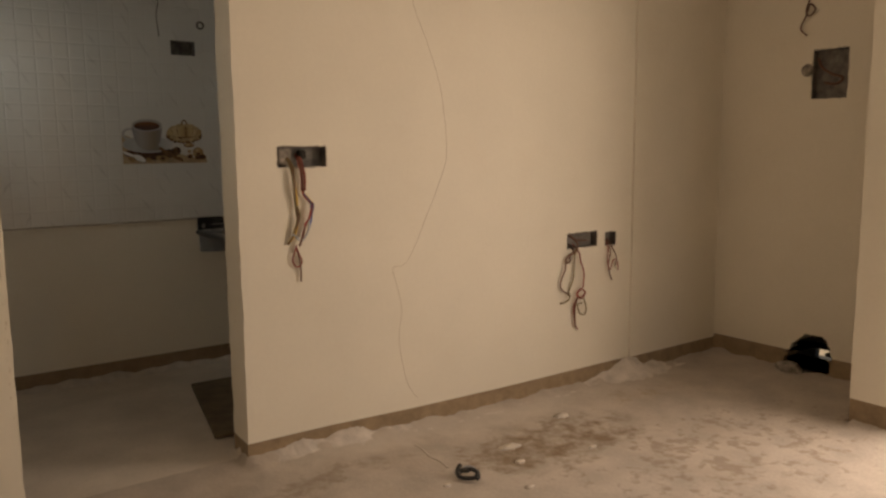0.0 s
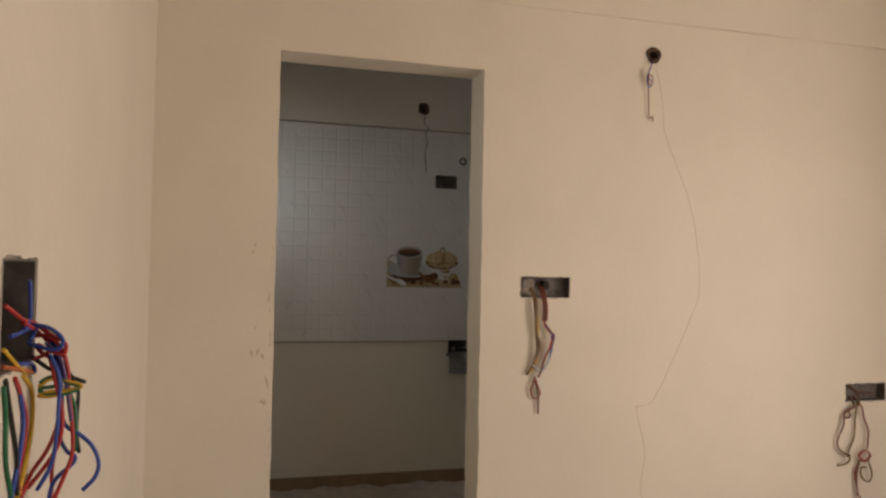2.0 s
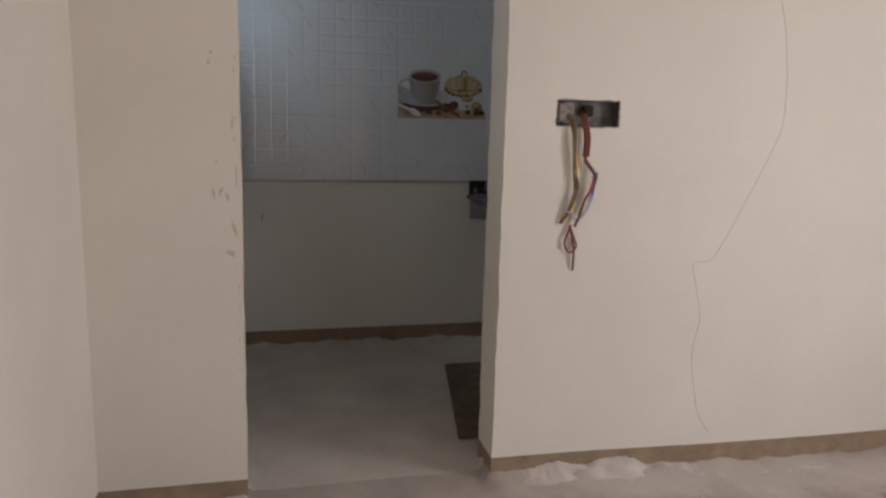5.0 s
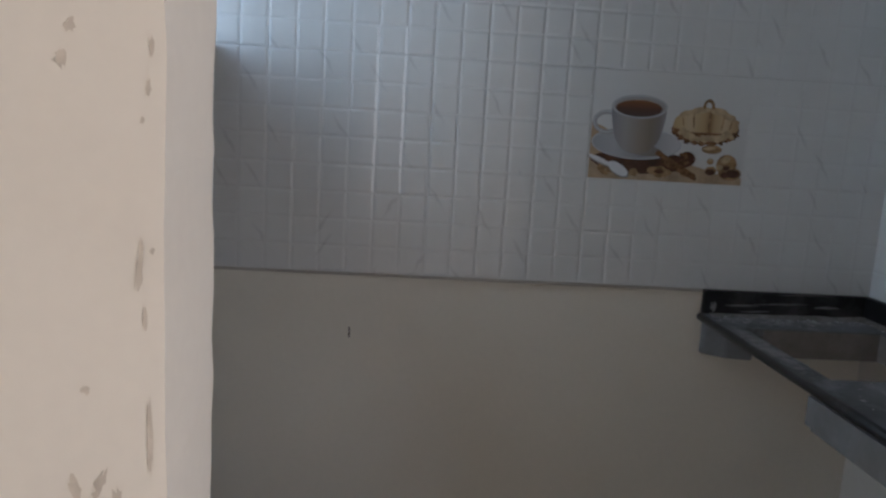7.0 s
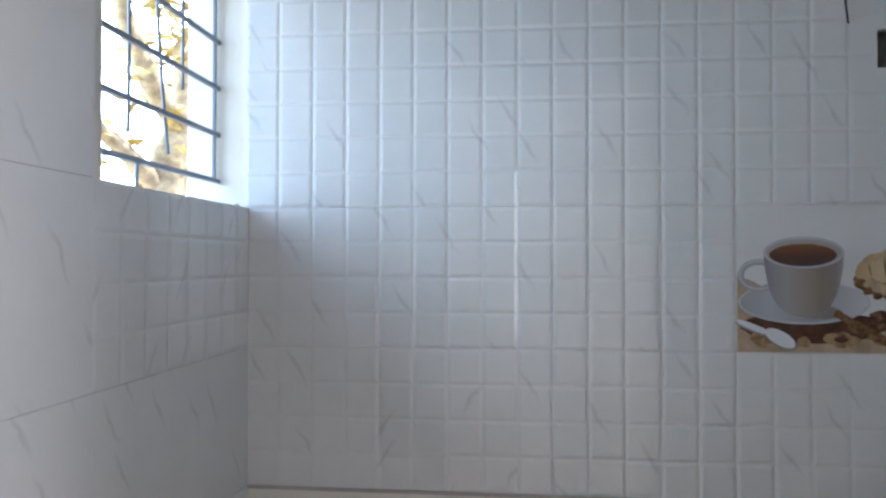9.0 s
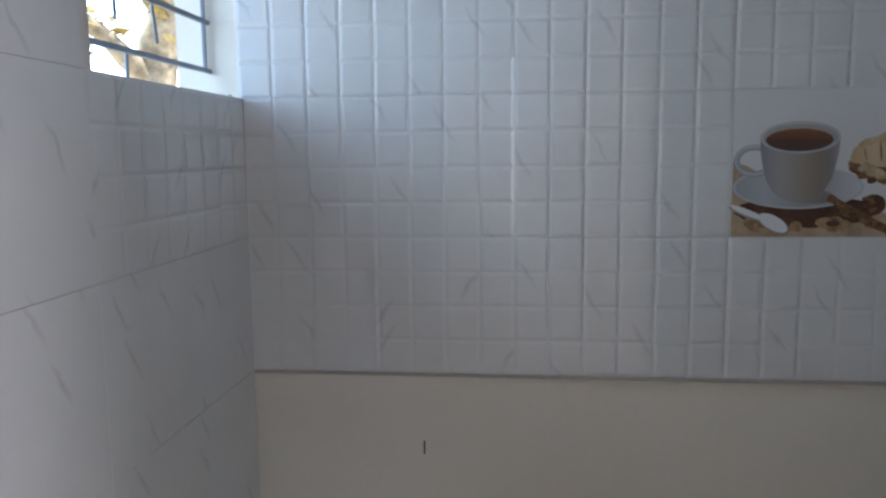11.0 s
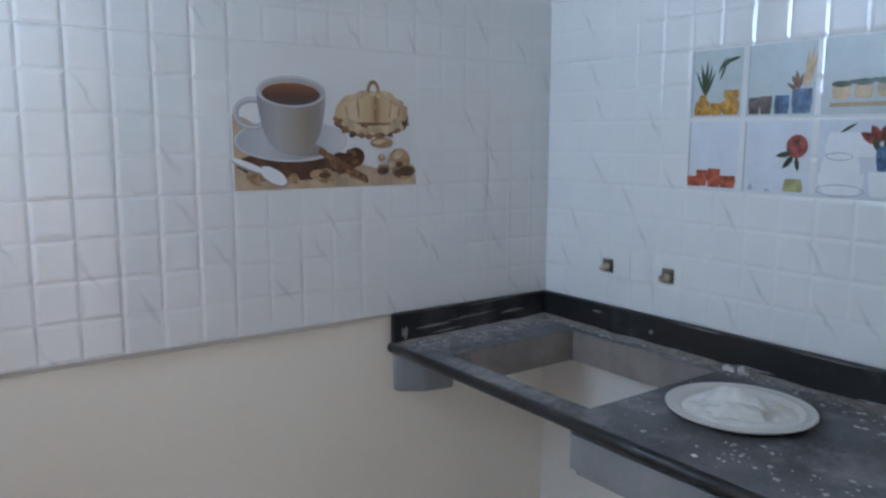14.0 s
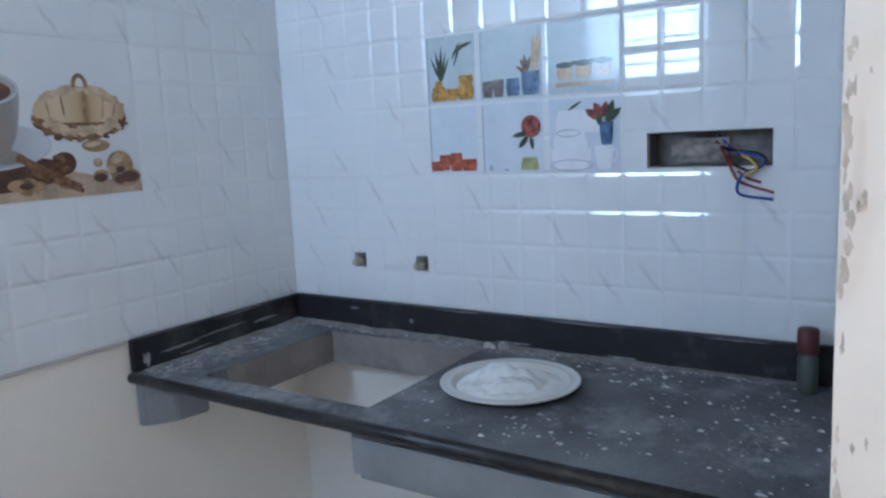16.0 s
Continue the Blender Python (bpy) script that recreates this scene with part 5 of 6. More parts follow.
part("nick", box((-0.0019, -0.0025, -0.016), (0.0019, 0.001, 0.016), 0.0008), DARK, tick)


# dirt smudges by the doorway and chiselled nicks in the side wall
def blotch(w, h, seed, n=18):
    """A ragged flat spot."""
    rr = random.Random(seed)
    bm = bmesh.new()
    bm.faces.new([bm.verts.new((w * rr.uniform(0.35, 1.15) * math.cos(2 * math.pi * k / n), 0, h * rr.uniform(0.35, 1.15) * math.sin(2 * math.pi * k / n))) for k in range(n)])
    return bm


SMUDGE = mat("hand_grime", (0.585, 0.525, 0.435), rough=0.8, var=0.15, scale=40, bump=0)
marks = thing("wall_smudges", (-0.06, 0, 0.93), "greasy hand smudges on the paint beside the doorway", "smudge")
rr = random.Random(8)
for k, (x, z, w, h) in enumerate(((-0.075, 0.95, 0.006, 0.022), (-0.055, 0.955, 0.006, 0.025), (-0.038, 0.94, 0.006, 0.02), (-0.03, 0.78, 0.02, 0.012), (-0.02, 0.85, 0.006, 0.04), (-0.08, 1.31, 0.007, 0.01), (-0.072, 1.335, 0.006, 0.008), (-0.065, 1.04, 0.006, 0.006), (-0.02, 1.15, 0.005, 0.03), (-0.012, 1.0, 0.004, 0.05))):
    bm = blotch(w * 0.85, h * 0.9, k)
    bmesh.ops.rotate(bm, verts=bm.verts, matrix=Matrix.Rotation(rr.uniform(-0.3, 0.3), 3, "Y"))
    bmesh.ops.translate(bm, verts=bm.verts, vec=(x + 0.06, -0.0006 - 0.00003 * k, z - 0.93))
    part("smudge", bm, SMUDGE, marks)
for k in range(22):
    bm = blotch(rr.uniform(0.001, 0.003), rr.uniform(0.003, 0.014), 200 + k, 14)
    bmesh.ops.translate(bm, verts=bm.verts, vec=(0.052 - abs(rr.gauss(0, 0.006)), -0.0008, rr.uniform(-0.7, 0.8)))
    part("smudge", bm, SMUDGE, marks)
GRIME = mat("brown_grime", (0.6, 0.53, 0.43), rough=0.85, var=0.25, scale=50, bump=0)
stains = thing("door_edge_stains", (DW, 0.12, 1.1), "brown grime specks on the chipped doorway edge", "stain")
for k in range(70):
    bm = blotch(rr.uniform(0.001, 0.0032), rr.uniform(0.0015, 0.0075), 40 + k, 12)
    bmesh.ops.rotate(bm, verts=bm.verts, matrix=Matrix.Rotation(radians(90), 3, "Z"))
    bmesh.ops.translate(bm, verts=bm.verts, vec=(-0.0068 - 0.00001 * k, 0.037 - abs(rr.gauss(0, 0.016 if k % 3 else 0.06)), rr.uniform(-0.7, 0.5)))
    part("stain", bm, GRIME, stains)
ARRIS = mat("worn_brown_arris", (0.56, 0.49, 0.4), rough=0.9, var=0.25, scale=40, bump=0.2)
for k in range(46):
    bm = blotch(rr.uniform(0.0015, 0.004), rr.uniform(0.004, 0.014), 300 + k, 12)
    bmesh.ops.rotate(bm, verts=bm.verts, matrix=Matrix.Rotation(radians(90), 3, "Z"))
    bmesh.ops.translate(bm, verts=bm.verts, vec=(-0.0078 - 0.00003 * k, 0.0372 - abs(rr.gauss(0, 0.002)), rr.uniform(-0.7, 0.5)))
    part("stain", bm, ARRIS, stains)
gash = thing("wall_slot", (XL, -1.37, 0.56), "chiselled slot in the painted wall with loose coloured wires", "wall slot")
wires(gash, [
    (RED, [(XL - 0.03, -1.35, 0.66), (XL - 0.006, -1.335, 0.645), (XL + 0.002, -1.322, 0.625), (XL - 0.02, -1.318, 0.606)]),
    (YELLOW, [(XL - 0.03, -1.33, 0.64), (XL + 0.002, -1.318, 0.626), (XL + 0.004, -1.3, 0.607), (XL - 0.02, -1.305, 0.596)]),
    (RED, [(XL - 0.02, -1.435, 0.64), (XL + 0.008, -1.42, 0.63), (XL + 0.02, -1.39, 0.61), (XL + 0.025, -1.36, 0.585), (XL + 0.012, -1.35, 0.578)]),
    (PURPLE, [(XL - 0.02, -1.4, 0.62), (XL + 0.016, -1.38, 0.612), (XL + 0.028, -1.35, 0.59), (XL + 0.022, -1.34, 0.572)]),
    (BLUE, [(XL - 0.02, -1.44, 0.626), (XL + 0.008, -1.42, 0.62), (XL + 0.02, -1.385, 0.6), (XL + 0.016, -1.355, 0.58)]),
    (YELLOW, [(XL - 0.02, -1.45, 0.62), (XL + 0.004, -1.43, 0.618), (XL + 0.01, -1.4, 0.606), (XL - 0.01, -1.37, 0.59)]),
], r=0.0035)
wires(gash, [(GREEN, [(XL - 0.02, -1.29, 0.6), (XL + 0.01, -1.275, 0.588), (XL + 0.024, -1.255, 0.578), (XL + 0.034, -1.245, 0.556), (XL + 0.03, -1.26, 0.536), (XL + 0.018, -1.285, 0.534), (XL + 0.005, -1.31, 0.55), (XL - 0.02, -1.335, 0.57)]),
             (BLK, [(XL - 0.02, -1.36, 0.59), (XL + 0.006, -1.345, 0.575), (XL + 0.012, -1.33, 0.562), (XL - 0.01, -1.34, 0.57)])], r=0.0022)

# ---- pictures fired on the tiles ----
def ell(bm, u, v, rx, ry, rot=0.0, n=22, lift=0.0, a0=0.0, a1=360.0):
    c, q = math.cos(radians(rot)), math.sin(radians(rot))
    full = a1 - a0 >= 359
    ps = []
    for k in range(n + (0 if full else 1)):
        a = radians(a0 + (a1 - a0) * k / n)
        x, y = rx * math.cos(a), ry * math.sin(a)
        ps.append(bm.verts.new((u + c * x - q * y, -lift, v + q * x + c * y)))
    bm.faces.new(ps)
    return bm


def poly(bm, pts, lift):
    bm.faces.new([bm.verts.new((u, -lift, v)) for u, v in pts])
    return bm


def ringp(bm, u, v, rx, ry, t, lift, n=20, a0=0, a1=360):
    A = [(math.cos(radians(a0 + (a1 - a0) * k / n)), math.sin(radians(a0 + (a1 - a0) * k / n))) for k in range(n + 1)]
    o = [bm.verts.new((u + rx * c, -lift, v + ry * q)) for c, q in A]
    i = [bm.verts.new((u + (rx - t) * c, -lift, v + (ry - t) * q)) for c, q in A]
    for k in range(n):
        bm.faces.new((o[k], o[k + 1], i[k + 1], i[k]))
    return bm


def ink(name, c, var=0.12, scale=25):
    return mat(name, c, rough=0.1, var=var, scale=scale, grain=120, bump=0.0)


TAN, SAUCER = ink("print_tan", (0.47, 0.36, 0.24), 0.2, 18), ink("print_saucer", (0.53, 0.55, 0.6), 0.08)
DBROWN, CANE = ink("print_brown", (0.11, 0.055, 0.035), 0.3), ink("print_cane", (0.38, 0.25, 0.13), 0.35, 40)
CANEL, CUPSHADE, RIMI = ink("print_pale_cane", (0.58, 0.45, 0.28), 0.25, 35), ink("print_cup_shade", (0.31, 0.285, 0.265), 0.14, 14), ink("print_cup_rim", (0.4, 0.385, 0.39), 0.06)
BASKET, WHITEI, RIM = ink("print_basket", (0.22, 0.12, 0.06), 0.4, 60), ink("print_white", (0.76, 0.77, 0.8), 0.03), ink("print_rim", (0.38, 0.375, 0.4), 0.05)


def prints(tile, base, rows):
    for k, (name, ink_mat, build) in enumerate(rows):
        bm = bmesh.new()
        build(bm, base + 0.0002 + 0.00016 * k)
        part(name, bm, ink_mat, tile)


def ink_ramp(name, axis, stops):
    """A printed colour that runs along the tile's width (0) or height (2); stops: metres and colour."""
    m = ink(name, stops[0][1])
    N, L = m.node_tree.nodes, m.node_tree.links
    tc, sep, ramp = N.new("ShaderNodeTexCoord"), N.new("ShaderNodeSeparateXYZ"), N.new("ShaderNodeValToRGB")
    half = N.new("ShaderNodeMath")
    half.operation = "MULTIPLY"
    half.inputs[1].default_value = 2.0
    L.new(tc.outputs["Object"], sep.inputs[0])
    L.new(sep.outputs[axis], half.inputs[0])
    L.new(half.outputs[0], ramp.inputs[0])
    while len(ramp.color_ramp.elements) < len(stops):
        ramp.color_ramp.elements.new(0.5)
    for e, (at, c) in zip(ramp.color_ramp.elements, stops):
        e.position, e.color = at * 2.0, (*c, 1)
    L.new(ramp.outputs[0], m.node_tree.nodes["Principled BSDF"].inputs["Base Color"])
    return m


CUPG = ink_ramp("print_cup_round", 0, [(0.054, (0.23, 0.23, 0.26)), (0.075, (0.32, 0.315, 0.33)), (0.1, (0.37, 0.355, 0.35)), (0.135, (0.33, 0.295, 0.255)), (0.17, (0.255, 0.22, 0.18)), (0.195, (0.25, 0.225, 0.215)), (0.212, (0.34, 0.33, 0.34))])
COFFEEG = ink_ramp("print_coffee_depth", 2, [(0.178, (0.085, 0.06, 0.055)), (0.2, (0.1, 0.055, 0.04)), (0.222, (0.22, 0.09, 0.045))])
SAUCERG = ink_ramp("print_saucer_round", 0, [(0.0, (0.34, 0.36, 0.4)), (0.07, (0.45, 0.46, 0.5)), (0.15, (0.31, 0.31, 0.34)), (0.26, (0.6, 0.61, 0.64))])
CUBEG = ink_ramp("print_cane_blocks", 0, [(0.235, (0.5, 0.37, 0.2)), (0.28, (0.6, 0.48, 0.3)), (0.325, (0.5, 0.36, 0.19)), (0.34, (0.26, 0.16, 0.07)), (0.352, (0.5, 0.37, 0.2)), (0.385, (0.6, 0.47, 0.3)), (0.42, (0.4, 0.28, 0.15))])


def cup_body(bm, z):
    side = [(0.0545, 0.207), (0.056, 0.18), (0.061, 0.15), (0.069, 0.12), (0.082, 0.097), (0.1, 0.084), (0.12, 0.079)]
    poly(bm, side + [(0.267 - u, v) for u, v in side[::-1]], z)


def basket_blob(u, v, rx, ry, seed, rough=0.06, a0=0, a1=360, n=44):
    """A soft irregular printed shape."""
    def build(bm, z):
        poly(bm, [(u + rx * (1 + rough * noise.noise(Vector((k * 0.55, seed, 0)))) * math.cos(radians(a0 + (a1 - a0) * k / n)), v + ry * (1 + rough * noise.noise(Vector((k * 0.55, seed, 5)))) * math.sin(radians(a0 + (a1 - a0) * k / n))) for k in range(n + (a1 - a0 < 359))], z)
    return build


def sticks(bm, z):
    for u, v, l, w, r in ((0.252, 0.052, 0.135, 0.014, -28), (0.262, 0.036, 0.115, 0.012, -24), (0.236, 0.064, 0.09, 0.008, -30)):
        z += 0.00002
        c, q = math.cos(radians(r)), math.sin(radians(r))
        poly(bm, [(u + c * x * l / 2 - q * y * w / 2, v + q * x * l / 2 + c * y * w / 2) for x, y in ((-1, -1), (1, -0.8), (1.02, 0), (1, 0.8), (-1, 1), (-1.02, 0))], z)


def many(rows):
    def build(bm, z):
        for r in rows:
            z += 0.000004
            ell(bm, *r[:4], rot=r[4] if len(r) > 4 else 0, lift=z)
    return build


def nut_rim(seed, dark):
    """Small nuts and crumbs heaped on the lower lip of the basket."""
    rr = random.Random(seed)
    rows = []
    for k in range(26):
        a = radians(198 + 144 * (k + rr.random()) / 26)
        q = rr.uniform(0.86, 1.02) if dark else rr.uniform(0.62, 0.88)
        rows.append((0.329 + 0.094 * q * math.cos(a), 0.16 + 0.046 * q * math.sin(a), rr.uniform(0.008, 0.016), rr.uniform(0.004, 0.008), rr.uniform(-40, 40)))
    return many(rows)


def crumble(u0, u1, v0, v1, n, size, seed):
    rr = random.Random(seed)
    return many([(rr.uniform(u0, u1), rr.uniform(v0, v1), size * rr.uniform(0.5, 1.2), size * rr.uniform(0.4, 0.8), rr.uniform(-50, 50)) for _ in range(n)])


prints(DECOR1, 0.0011, [
    ("printed_table", TAN, lambda bm, z: poly(bm, [(0.002, 0.002), (0.449, 0.002), (0.449, 0.022), (0.43, 0.032), (0.38, 0.03), (0.33, 0.045), (0.27, 0.06), (0.2, 0.08), (0.1, 0.11), (0.03, 0.15), (0.002, 0.158)], z)),
    ("printed_shadow", DBROWN, basket_blob(0.15, 0.055, 0.14, 0.034, 1.0, 0.1)),
    ("printed_shadow_edge", CANE, crumble(0.03, 0.29, 0.02, 0.035, 16, 0.014, 3)),
    ("printed_saucer", SAUCERG, lambda bm, z: ell(bm, 0.134, 0.105, 0.129, 0.044, n=40, lift=z)),
    ("printed_saucer_rim", SAUCER, lambda bm, z: ringp(bm, 0.134, 0.105, 0.13, 0.045, 0.004, z, n=40)),
    ("printed_cup_shadow", CUPSHADE, lambda bm, z: ell(bm, 0.15, 0.088, 0.062, 0.016, rot=-6, lift=z)),
    ("printed_handle", RIM, lambda bm, z: ringp(bm, 0.045, 0.16, 0.042, 0.034, 0.0125, z, n=30)),
    ("printed_handle_light", SAUCER, lambda bm, z: ringp(bm, 0.044, 0.161, 0.039, 0.031, 0.004, z, n=30)),
    ("printed_cup", CUPG, cup_body),
    ("printed_rim", RIMI, lambda bm, z: ell(bm, 0.1335, 0.207, 0.0795, 0.033, n=40, lift=z)),
    ("printed_rim_light", SAUCER, lambda bm, z: ringp(bm, 0.1335, 0.207, 0.078, 0.0318, 0.0035, z, n=40)),
    ("printed_coffee", COFFEEG, lambda bm, z: ell(bm, 0.132, 0.2025, 0.0665, 0.0236, n=40, lift=z)),
    ("printed_coffee_foam", CANE, lambda bm, z: ringp(bm, 0.132, 0.2025, 0.0665, 0.0236, 0.0022, z, n=30, a0=20, a1=160)),
    ("printed_basket", BASKET, basket_blob(0.329, 0.157, 0.097, 0.044, 2.0, 0.1)),
    ("printed_cane_blocks", CUBEG, basket_blob(0.329, 0.168, 0.095, 0.047, 7.0, 0.14, -28, 208)),
    ("printed_cane_tops", CANEL, many([(0.275, 0.196, 0.028, 0.01, 14), (0.31, 0.208, 0.026, 0.009, 4), (0.36, 0.207, 0.028, 0.01, -6), (0.392, 0.193, 0.022, 0.009, -18)])),
    ("printed_cane_gaps", CANE, many([(0.292, 0.176, 0.0022, 0.022, 6), (0.337, 0.178, 0.004, 0.03, -2), (0.376, 0.176, 0.0022, 0.022, -8), (0.262, 0.172, 0.002, 0.014, 12), (0.4, 0.17, 0.002, 0.014, -14)])),
    ("printed_nuts_dark", BASKET, nut_rim(4, True)),
    ("printed_nuts", CANEL, nut_rim(9, False)),
    ("printed_basket_handle", CANE, lambda bm, z: ringp(bm, 0.331, 0.212, 0.018, 0.028, 0.009, z, a0=0, a1=180)),
    ("printed_lumps", CANE, many([(0.352, 0.1, 0.03, 0.0125), (0.4, 0.058, 0.03, 0.03), (0.352, 0.066, 0.01, 0.009), (0.356, 0.04, 0.017, 0.012), (0.19, 0.032, 0.02, 0.011), (0.225, 0.028, 0.018, 0.01), (0.412, 0.034, 0.034, 0.019)])),
    ("printed_lump_lights", CANEL, many([(0.345, 0.103, 0.018, 0.005, 8), (0.396, 0.073, 0.015, 0.01, 20), (0.38, 0.05, 0.01, 0.008), (0.352, 0.07, 0.006, 0.004)])),
    ("printed_spice", DBROWN, many([(0.282, 0.068, 0.025, 0.022, 10), (0.354, 0.036, 0.014, 0.009), (0.42, 0.034, 0.022, 0.012), (0.398, 0.03, 0.013, 0.009), (0.205, 0.03, 0.014, 0.006), (0.4, 0.05, 0.01, 0.007)])),
    ("printed_spice_grain", BASKET, crumble(0.265, 0.3, 0.055, 0.082, 12, 0.006, 11)),
    ("printed_cinnamon", BASKET, sticks),
    ("printed_spoon_edge", CUPSHADE, many([(0.088, 0.0285, 0.035, 0.0165, -30), (0.035, 0.05, 0.042, 0.0085, -22)])),
    ("printed_spoon", WHITEI, many([(0.086, 0.0315, 0.033, 0.0145, -30), (0.034, 0.053, 0.04, 0.0065, -22)])),
])

PALE, PALE2 = ink("print_pale_niche", (0.5, 0.56, 0.58), 0.05), ink("print_white_niche", (0.62, 0.66, 0.72), 0.04)
YEL, ORG, GRN = ink("print_yellow", (0.5, 0.29, 0.07), 0.35, 60), ink("print_orange_red", (0.38, 0.1, 0.055), 0.35, 60), ink("print_dark_green", (0.07, 0.09, 0.05), 0.4)
NAVY, REDI, GREY = ink("print_blue", (0.11, 0.17, 0.29), 0.35, 60), ink("print_red", (0.3, 0.085, 0.07), 0.4, 60), ink("print_grey", (0.42, 0.45, 0.5), 0.1)


def rects(rows):
    def build(bm, z):
        for a, b, c, d in rows:
            poly(bm, [(a, c), (b, c), (b, d), (a, d)], z)
    return build


def shapes(*rows):
    """Each row: centre, foot level, foot half-width, top half-width, height."""
    def build(bm, z):
        for u, v, a, b, h in rows:
            z += 0.00003
            m_ = (a + b) / 2 * 1.12
            poly(bm, [(u - a, v + 0.001), (u - a * 0.8, v), (u + a * 0.8, v), (u + a, v + 0.001), (u + m_, v + h * 0.5), (u + b, v + h), (u - b, v + h), (u - m_, v + h * 0.5)], z)
    return build


def leaves(*rows):
    """Each row: foot, length, lean in degrees, half-width."""
    def build(bm, z):
        for u, v, l, lean, w in rows:
            z += 0.00002
            c, q = math.cos(radians(lean)), math.sin(radians(lean))
            poly(bm, [(u + q * t * l + c * s_ * w, v + c * t * l - q * s_ * w) for t, s_ in ((0, -0.3), (0.35, -1), (0.7, -0.8), (1, 0), (0.7, 0.8), (0.35, 1), (0, 0.3))], z)
    return build


DARKPOT, LIME = ink("print_dark_pot", (0.17, 0.14, 0.13), 0.4, 50), ink("print_lime", (0.42, 0.42, 0.2), 0.3, 40)
prints(DECOR2, 0.0013, [
    ("printed_niche", PALE, rects([(0.004, 0.127, 0.158, 0.3), (0.14, 0.284, 0.158, 0.3), (0.297, 0.447, 0.158, 0.3)])),
    ("printed_niche", PALE2, rects([(0.004, 0.127, 0.004, 0.148), (0.14, 0.284, 0.004, 0.148), (0.297, 0.447, 0.004, 0.148)])),
    ("printed_shade", GREY, rects([(0.004, 0.009, 0.158, 0.3), (0.14, 0.144, 0.158, 0.3), (0.004, 0.008, 0.004, 0.148), (0.14, 0.144, 0.004, 0.148)])),
    ("printed_plant", GRN, leaves((0.038, 0.205, 0.06, -24, 0.003), (0.039, 0.205, 0.07, -10, 0.0035), (0.04, 0.205, 0.075, 2, 0.004), (0.041, 0.205, 0.066, 12, 0.003), (0.042, 0.205, 0.055, 22, 0.003), (0.044, 0.22, 0.04, -18, 0.003), (0.074, 0.235, 0.055, 22, 0.0028), (0.078, 0.262, 0.04, 58, 0.0035), (0.084, 0.272, 0.04, 76, 0.004), (0.07, 0.25, 0.04, 30, 0.003))),
    ("printed_yellow_pots", YEL, shapes((0.034, 0.162, 0.02, 0.016, 0.03), (0.034, 0.19, 0.011, 0.007, 0.016), (0.068, 0.162, 0.012, 0.014, 0.026), (0.102, 0.162, 0.018, 0.02, 0.03), (0.104, 0.192, 0.015, 0.018, 0.022))),
    ("printed_dark_pots", DARKPOT, shapes((0.157, 0.162, 0.011, 0.012, 0.034), (0.183, 0.162, 0.011, 0.013, 0.036))),
    ("printed_blue_pots", NAVY, shapes((0.217, 0.162, 0.014, 0.015, 0.036), (0.258, 0.162, 0.018, 0.02, 0.048))),
    ("printed_feather", CANEL, leaves((0.262, 0.21, 0.075, 4, 0.004), (0.266, 0.21, 0.085, 8, 0.004), (0.27, 0.21, 0.07, 12, 0.004))),
    ("printed_flowers", BASKET, leaves((0.25, 0.21, 0.03, -30, 0.005), (0.25, 0.212, 0.034, -10, 0.005), (0.248, 0.206, 0.028, -55, 0.004), (0.252, 0.21, 0.03, 12, 0.004))),
    ("printed_pots", CANEL, shapes((0.334, 0.186, 0.014, 0.017, 0.024), (0.374, 0.187, 0.014, 0.017, 0.024), (0.414, 0.188, 0.014, 0.017, 0.024))),
    ("printed_herbs", GRN, many([(0.334, 0.214, 0.019, 0.006), (0.374, 0.216, 0.02, 0.006), (0.414, 0.217, 0.019, 0.006), (0.354, 0.217, 0.008, 0.004), (0.394, 0.219, 0.008, 0.004)])),
    ("printed_shelf", TAN, rects([(0.314, 0.438, 0.172, 0.18)])),
    ("printed_red_pots", ORG, shapes((0.024, 0.008, 0.016, 0.018, 0.022), (0.042, 0.01, 0.012, 0.014, 0.034), (0.072, 0.008, 0.014, 0.015, 0.04), (0.105, 0.008, 0.017, 0.019, 0.026))),
    ("printed_sprig", GRN, leaves((0.25, 0.085, 0.04, -100, 0.006), (0.25, 0.08, 0.035, -140, 0.006), (0.255, 0.078, 0.03, 170, 0.005))),
    ("printed_bloom", REDI, many([(0.256, 0.098, 0.022, 0.023)])),
    ("printed_lime_cup", LIME, shapes((0.252, 0.008, 0.02, 0.016, 0.026))),
    ("printed_glasses", GREY, shapes((0.16, 0.008, 0.006, 0.002, 0.012), (0.198, 0.006, 0.007, 0.003, 0.006))),
    ("printed_jug", WHITEI, shapes((0.345, 0.008, 0.03, 0.044, 0.04), (0.343, 0.046, 0.036, 0.03, 0.034), (0.36, 0.08, 0.045, 0.04, 0.045))),
    ("printed_jug_line", GREY, lambda bm, z: ringp(bm, 0.34, 0.08, 0.026, 0.008, 0.002, z)),
    ("printed_saucer_line", GREY, lambda bm, z: ringp(bm, 0.345, 0.016, 0.046, 0.012, 0.002, z)),
    ("printed_bouquet", REDI, leaves((0.41, 0.105, 0.04, -60, 0.009), (0.412, 0.108, 0.035, -30, 0.009), (0.415, 0.11, 0.03, 10, 0.008))),
    ("printed_bouquet_leaf", GRN, leaves((0.42, 0.1, 0.045, 20, 0.008), (0.42, 0.1, 0.04, 50, 0.008), (0.34, 0.125, 0.035, 60, 0.003), (0.41, 0.09, 0.03, -20, 0.006))),
    ("printed_vase", NAVY, shapes((0.42, 0.055, 0.01, 0.014, 0.045))),
    ("printed_white_pot", WHITEI, shapes((0.415, 0.008, 0.013, 0.02, 0.045))),
    ("printed_pot_handle", WHITEI, lambda bm, z: ringp(bm, 0.435, 0.034, 0.009, 0.013, 0.004, z)),
])

